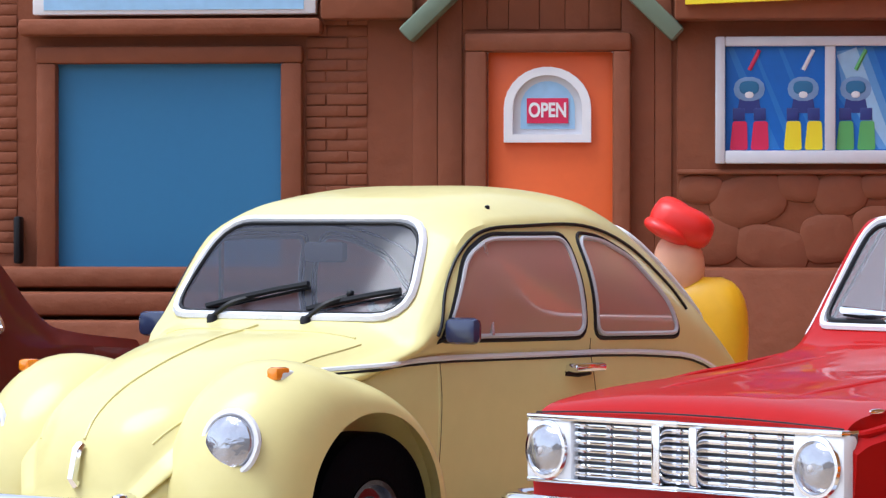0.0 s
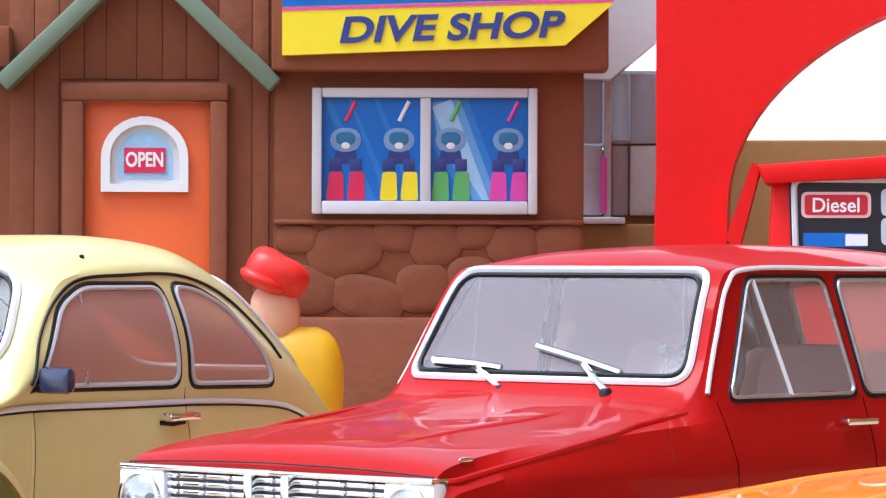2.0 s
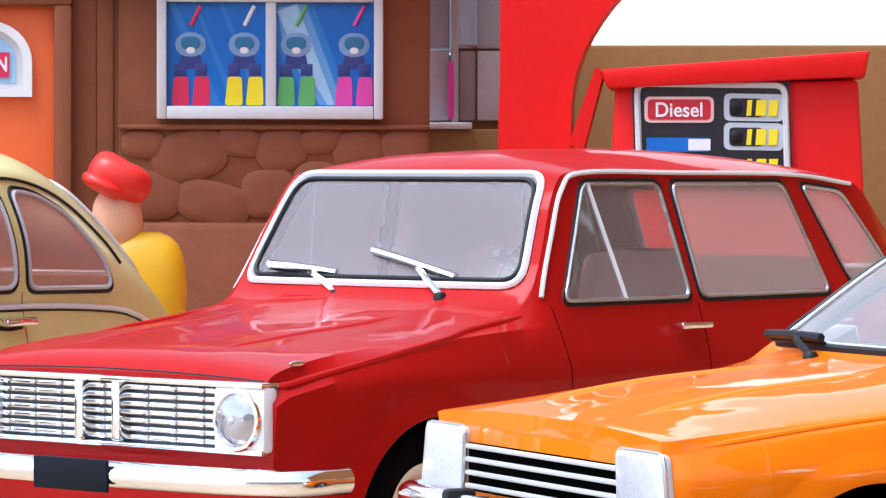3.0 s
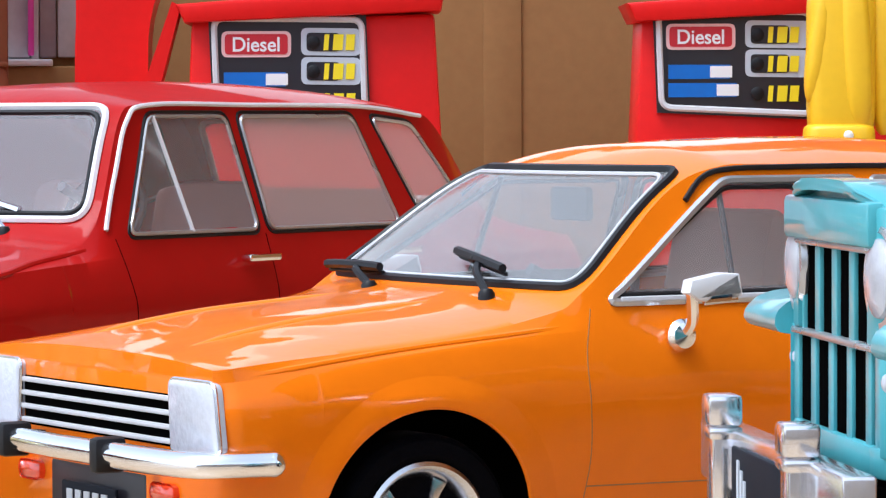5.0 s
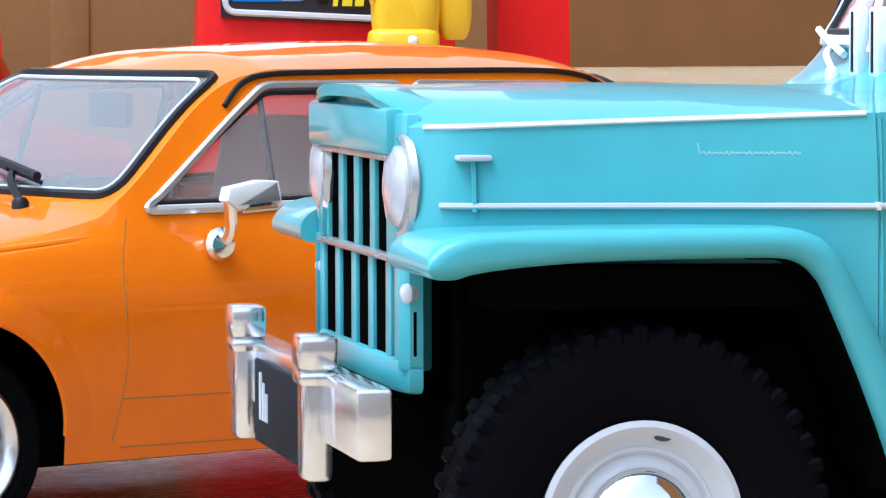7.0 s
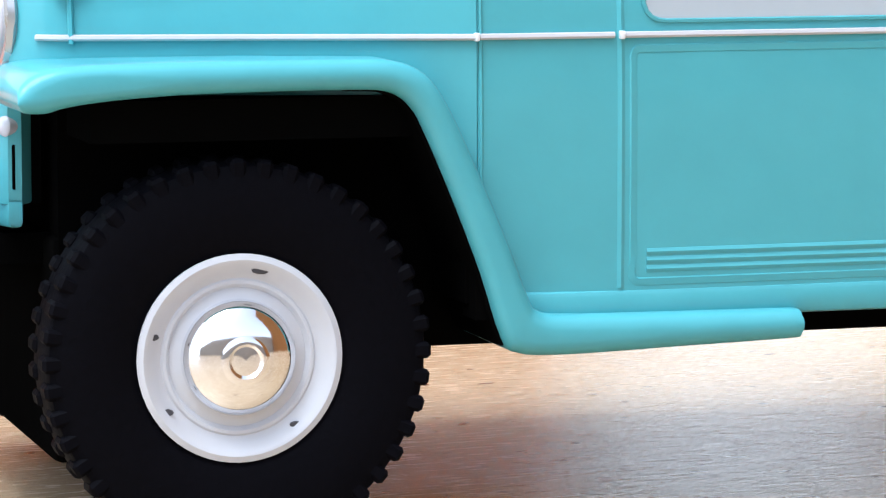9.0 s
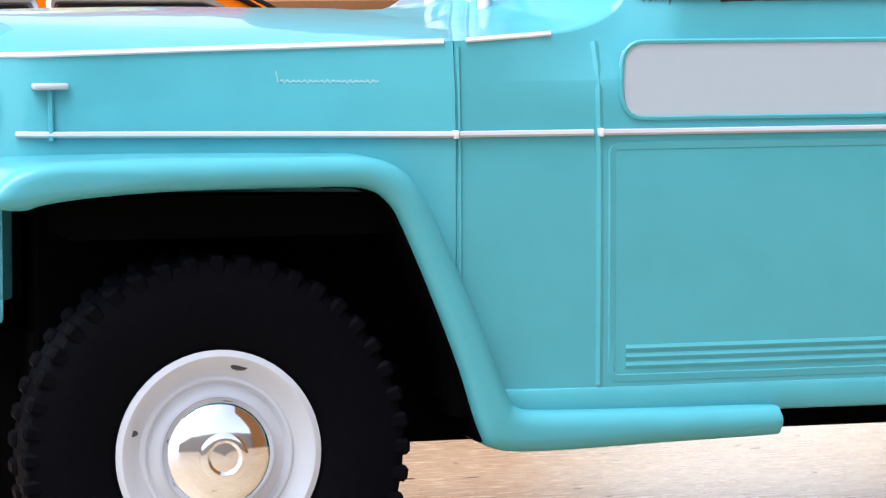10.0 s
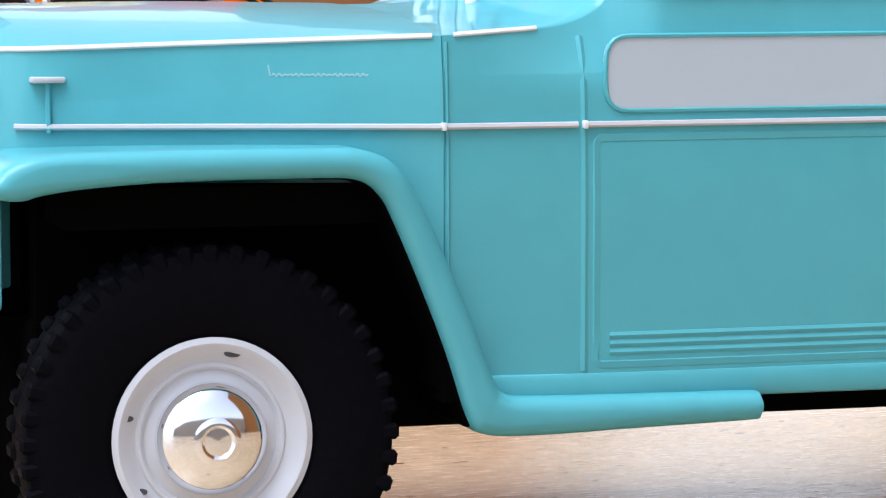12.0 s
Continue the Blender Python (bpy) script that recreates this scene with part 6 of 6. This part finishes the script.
def gas_pump(s0, x0=0.17, lift=0.0):
    """A red pump cabinet with its dial panel; s0 is its near corner along the station front."""
    a = radians(A12)
    ox = 16.98 * math.sin(a) + s0 * math.cos(a)
    oy = 16.98 * math.cos(a) - s0 * math.sin(a)
    p = thing("fuel_pump", ox, oy, 0, -A12, "red plastic toy diesel pump with a black dial panel", "fuel pump", "pumps under the arch")
    body = bmesh.new()
    V = [bm_v for bm_v in ((0.05, -0.02, 0), (1.33, -0.02, 0), (1.23, -0.02, 1.84), (0.13, -0.02, 1.82), (0.05, 0.5, 0), (1.33, 0.5, 0), (1.23, 0.5, 1.84), (0.13, 0.5, 1.82))]
    vs = [body.verts.new(v) for v in V]
    for f in ((0, 1, 2, 3), (7, 6, 5, 4), (0, 4, 5, 1), (3, 2, 6, 7), (0, 3, 7, 4), (1, 5, 6, 2)):
        body.faces.new([vs[i] for i in f])
    bmesh.ops.bevel(body, geom=body.edges[:], offset=0.02, segments=2, profile=0.5, affect="EDGES")
    part("cabinet", body, "archred", p, "glossy red cabinet")
    cap = slab([(0.10, 1.80), (1.26, 1.853), (1.28, 1.970), (0.06, 1.885)], -0.10, 0.52, bevel=0.018)
    part("top", cap, "archred", p)
    panel = part("dial_panel", slab([(x0 - 0.02, 1.845), (0.92, 1.835), (0.94, 1.325), (x0 + 0.0, 1.36)], -0.045, -0.01), "panelblack", p, "black dial panel with grey outline")
    part("outline", tube([(q[0], -0.048, q[1]) for q in rounded([(x0 + 0.005, 1.822), (0.90, 1.815), (0.915, 1.352), (x0 + 0.02, 1.384)], 0.05)], 0.015), "greyframe", panel)
    part("label_edge", slab(rounded([(x0 + 0.04, 1.763), (x0 + 0.355, 1.763), (x0 + 0.355, 1.645), (x0 + 0.04, 1.645)], 0.03), -0.052, -0.045), "labelpink", panel, "pale pink label border")
    part("label", slab(rounded([(x0 + 0.055, 1.750), (x0 + 0.340, 1.750), (x0 + 0.340, 1.658), (x0 + 0.055, 1.658)], 0.02), -0.055, -0.051), "labelred", panel)
    letters("Diesel", 0.092, "label_letters", "white", panel, pose(x0 + 0.197, -0.0555, 1.700, 90, 0, 0) @ Matrix.Diagonal((0.95, 1, 1, 1)), 0.002, bold=0.014)
    for row, z in enumerate((1.712, 1.580, 1.445)):
        if row < 2:
            part("dial_plate", slab(rounded([(x0 + 0.40, z + 0.066), (0.895, z + 0.062), (0.895, z - 0.062), (x0 + 0.40, z - 0.058)], 0.03), -0.049, -0.044), "platebar", panel, "grey dial surround")
            part("dial_window", slab(rounded([(x0 + 0.425, z + 0.044), (0.80, z + 0.042), (0.80, z - 0.042), (x0 + 0.425, z - 0.040)], 0.02), -0.052, -0.0485), "panelblack", panel)
        part("dial_knob", moved(lathe([(0.030, 0.0), (0.030, -0.006), (0.022, -0.011), (0.002, -0.012)], 20), Matrix.Translation((x0 + 0.455, -0.051, z))), "trimblack", panel)
        for cx, w in ((0.512, 0.022), (0.565, 0.045), (0.62, 0.04)):
            part("digit_bar", slab([(x0 + cx - w / 2, z - 0.036), (x0 + cx + w / 2, z - 0.036), (x0 + cx + w / 2 + 0.006, z + 0.036), (x0 + cx - w / 2 + 0.006, z + 0.036)], -0.055, -0.0515), "signyellow", panel)
    panel.matrix_basis = Matrix.Translation((0, 0, lift * S))
    for z, w in ((1.545, 0.33), (1.462, 0.36)):
        part("gauge_bar", box(x0 + 0.05, x0 + w, -0.05, -0.045, z - 0.032, z + 0.032), "blue", panel)
        part("gauge_end", box(x0 + w - 0.09, x0 + w + 0.01, -0.052, -0.0505, z - 0.026, z + 0.026), "white", panel)
    p.matrix_basis = ROW @ p.matrix_basis
    return p


def red_arch():
    a = radians(A12)
    st = thing("station_arch", 16.98 * math.sin(a), 16.98 * math.cos(a), 0, -A12, "red plastic filling station arch spanning two pumps", "toy building")
    n = 44
    inner = [(-0.62, 0.0), (-0.61, 0.9), (-0.60, 1.7)] + [(1.2 - 1.8 * math.cos(q), 1.7 + 1.1 * math.sin(q)) for q in np.linspace(0.04, math.pi - 0.04, n)] + [(3.0, 1.7), (3.01, 0.9), (3.02, 0.0)]
    outer = [(-0.955, 0.0), (-0.945, 0.9), (-0.935, 1.7)] + [(min(max(1.2 - 3.0 * math.cos(q), -0.93), 3.33), 1.7 + min(1.6, 3.2 * math.sin(q))) for q in np.linspace(0.04, math.pi - 0.04, n)] + [(3.335, 1.7), (3.345, 0.9), (3.355, 0.0)]
    bm, rows = bmesh.new(), []
    for o, i in zip(outer, inner):
        rows.append([bm.verts.new(v) for v in ((o[0], 0.20, o[1]), (o[0], 0.55, o[1]), (i[0], 0.55, i[1]), (i[0], 0.20, i[1]))])
    for A, B in zip(rows, rows[1:]):
        for j in range(4):
            bm.faces.new((A[j], A[(j + 1) % 4], B[(j + 1) % 4], B[j]))
    bm.faces.new(rows[0])
    bm.faces.new(rows[-1])
    part("arch", bm, "archred", st, sharp=25)
    for s in (1, -1):
        c = 1.2
        b = slab([(c - s * 1.80, 1.55), (c - s * 1.68, 1.90), (c - s * 1.64, 1.88), (c - s * 1.74, 1.50)], 0.0, 0.25)
        part("brace", b, "archred", st)
    st.matrix_basis = ROW @ st.matrix_basis
    return st


def plain_figure(name, x, y, turn, label, lumps):
    """A toy figure as one plain mesh: rounded lumps, each with its own colour slot."""
    bm = bmesh.new()
    mats = []
    for m, cx, cy, cz, rx, ry, rz, n, tilt in lumps:
        if m not in mats:
            mats.append(m)
        b = moved(blob(rx, rz, ry, n, 20, 12), pose(cx, cy, cz, 0, tilt, 0) @ pose(0, 0, 0, 90, 0, 0))
        for f in b.faces:
            f.material_index = mats.index(m)
        me = bpy.data.meshes.new("t")
        b.to_mesh(me)
        b.free()
        bm.from_mesh(me)
        bpy.data.meshes.remove(me)
    ob = part(name, bm, mats[0], None)
    for m in mats[1:]:
        ob.data.materials.append(M[m])
    ob.matrix_basis = ROW @ pose(x * S, y * S, 0, 0, 0, turn)
    return tagged(ob, label, "toy figure")


dive_shop()
red_arch()
gas_pump(-0.52, 0.225)
gas_pump(1.52, 0.20, 0.028)
plain_figure("toy_attendant", 0.96, 16.95, -4, "toy attendant figure in a red cap and yellow jacket", (
    ("jacket", 0.06, 0, 0.88, 0.195, 0.15, 0.27, 2.8, 0), ("jacket", 0.17, -0.01, 0.89, 0.075, 0.10, 0.22, 2.6, -6), ("jacket", -0.10, -0.05, 0.86, 0.06, 0.08, 0.20, 2.4, 10),
    ("navy", 0.04, 0, 0.35, 0.15, 0.13, 0.36, 3.2, 0), ("skin", -0.06, -0.01, 1.20, 0.115, 0.12, 0.15, 2.2, -8), ("skin", -0.01, 0, 1.08, 0.07, 0.07, 0.10, 2.0, 0),
    ("cap", -0.05, -0.01, 1.385, 0.150, 0.15, 0.090, 2.9, 24), ("cap", -0.115, -0.06, 1.352, 0.115, 0.13, 0.040, 2.4, 27), ("cap", -0.085, 0, 1.43, 0.095, 0.11, 0.07, 2.4, 30)))
plain_figure("toy_attendant", 5.85, 15.55, -14, "toy figure in a plain yellow coat by the pump", (
    ("yellow", 0.0, 0, 1.62, 0.150, 0.14, 0.42, 4.5, 0), ("yellow", -0.01, -0.02, 1.27, 0.155, 0.14, 0.07, 5.0, 0), ("yellow", 0.205, 0.0, 1.64, 0.080, 0.10, 0.36, 4.0, -2), ("yellow", 0.06, -0.10, 1.66, 0.065, 0.06, 0.34, 3.0, -3), ("yellow", -0.10, -0.06, 1.72, 0.05, 0.08, 0.30, 2.6, 7),
    ("navy", 0.02, 0, 0.62, 0.14, 0.13, 0.62, 3.4, 0), ("skin", 0.02, 0, 2.16, 0.11, 0.12, 0.15, 2.2, 0), ("cap", 0.02, 0, 2.32, 0.14, 0.14, 0.07, 2.3, 0), ("white", 0.02, -0.160, 1.285, 0.022, 0.012, 0.022, 2.0, 0)))


# ---- behind the station ----
def set_along(name, angle, d, s0, s1, z0, z1, thick, mat, label, category):
    a = radians(angle)
    e = thing(name, d * math.sin(a), d * math.cos(a), 0, -angle, label, category)
    part("panel", box(s0, s1, 0, thick, z0, z1, 0.02), mat, e)
    e.matrix_basis = ROW @ e.matrix_basis
    return e


box_back = set_along("cardboard_box", 12, 19.6, -1.35, 3.58, 0, 2.09, 1.6, "card", "plain brown cardboard box standing behind the arch", "box")
part("fold", box(1.02, 1.22, -0.014, 0.0, 0, 2.09, 0.006), "card", box_back)
grey = thing("clear_stand", 2.75, 19.3, 0, -8, "grey translucent plastic stand between shop and arch", "display stand")
grey.matrix_basis = ROW @ grey.matrix_basis
part("back_sheet", box(-0.42, 0.6, 0.20, 0.24, 0, 2.04, 0.01), "greyframe", grey)
part("clear_back", box(-0.42, 0.6, 0.20, 0.23, 2.05, 2.46, 0.01), "hazeplastic", grey, "hazy clear plastic back")
for x0, x1, y, up, low in ((-0.40, -0.20, 0.12, "clearplastic", "purple"), (-0.195, -0.02, 0.10, "hazeplastic", "greycurtain"), (0.03, 0.12, 0.12, "clearplastic", "purple"), (0.125, 0.30, 0.09, "hazeplastic", "greycurtain"), (0.305, 0.55, 0.12, "clearplastic", "purple")):
    part("clear_pane", box(x0, x1, y, y + 0.02, 2.07, 2.44, 0.008), up, grey, "hazy clear plastic pane")
    part("lower_pane", box(x0, x1, y, 0.19, 1.69, 2.06, 0.012), low, grey, "dull grey-mauve plastic pane")
part("post", box(-0.012, 0.028, 0.06, 0.19, 1.66, 2.44, 0.01), "greycurtain", grey)
part("strip", box(-0.028, 0.004, 0.04, 0.07, 1.70, 2.0, 0.008), "magenta", grey)
part("ledge", box(-0.42, 0.10, -0.08, 0.19, 1.645, 1.68, 0.008), "greyframe", grey)
part("base", box(-0.42, 0.58, -0.05, 0.25, 0, 1.645, 0.02), "card", grey)
part("eave", slab([(-0.40, 2.42), (0.02, 2.40), (0.26, 2.60), (0.26, 3.0), (-0.40, 3.0)], -0.1, 0.25), "greyframe", grey)
room = tagged(part("wall_far", box(41.2, 52.5, 110, 112, 0, 40), "roomwall", None, smooth=False), "brown room wall beyond the table", "wall", kind="structure")
plank = thing("brown_plank", 18.9, 46.5, 0, 0, "low brown wooden plank lying on the table beyond the arch", "plank")
part("plank", slab([(0, 0), (0, 0.30), (0.5, 0.50), (2.0, 0.55), (3.0, 0.55), (3.0, 0)], -1.7, 1.7, None, 0.03, "yz"), "plankbrown", plank)
glow = bpy.data.materials.new("bright_window_sky")
glow.use_nodes = True
gn = glow.node_tree.nodes
gn.remove(gn["Principled BSDF"])
em = gn.new("ShaderNodeEmission")
em.inputs[0].default_value, em.inputs[1].default_value = (0.95, 0.97, 1.0, 1), 0.85
glow.node_tree.links.new(em.outputs[0], gn["Material Output"].inputs[0])
M["glow"] = glow
# Unseen wall behind the camera, added to shape what the chrome reflects.
tagged(part("reflection_wall_back", box(-62, 112, -34, -32, 0, 14), "backwall", None, smooth=False), "unseen grey wall added behind the camera for chrome reflections", "wall", kind="structure")
tagged(part("backdrop_sky", box(-62, 41, 111, 112, 0.05, 40), "glow", None, smooth=False), "bright overcast sky far beyond the diorama", "sky", kind="structure")
tagged(part("backdrop_sky", box(52.7, 112, 111, 112, 0.05, 40), "glow", None, smooth=False), "bright overcast sky far beyond the diorama", "sky", kind="structure")
# Unseen wall, added to darken the car sides that face right.
tagged(part("shade_wall_right", box(38, 40, -31.9, 64, 0, 60), "roomwall", None, smooth=False), "unseen dark brown wall added beside the table to block light from the right", "wall", kind="structure")
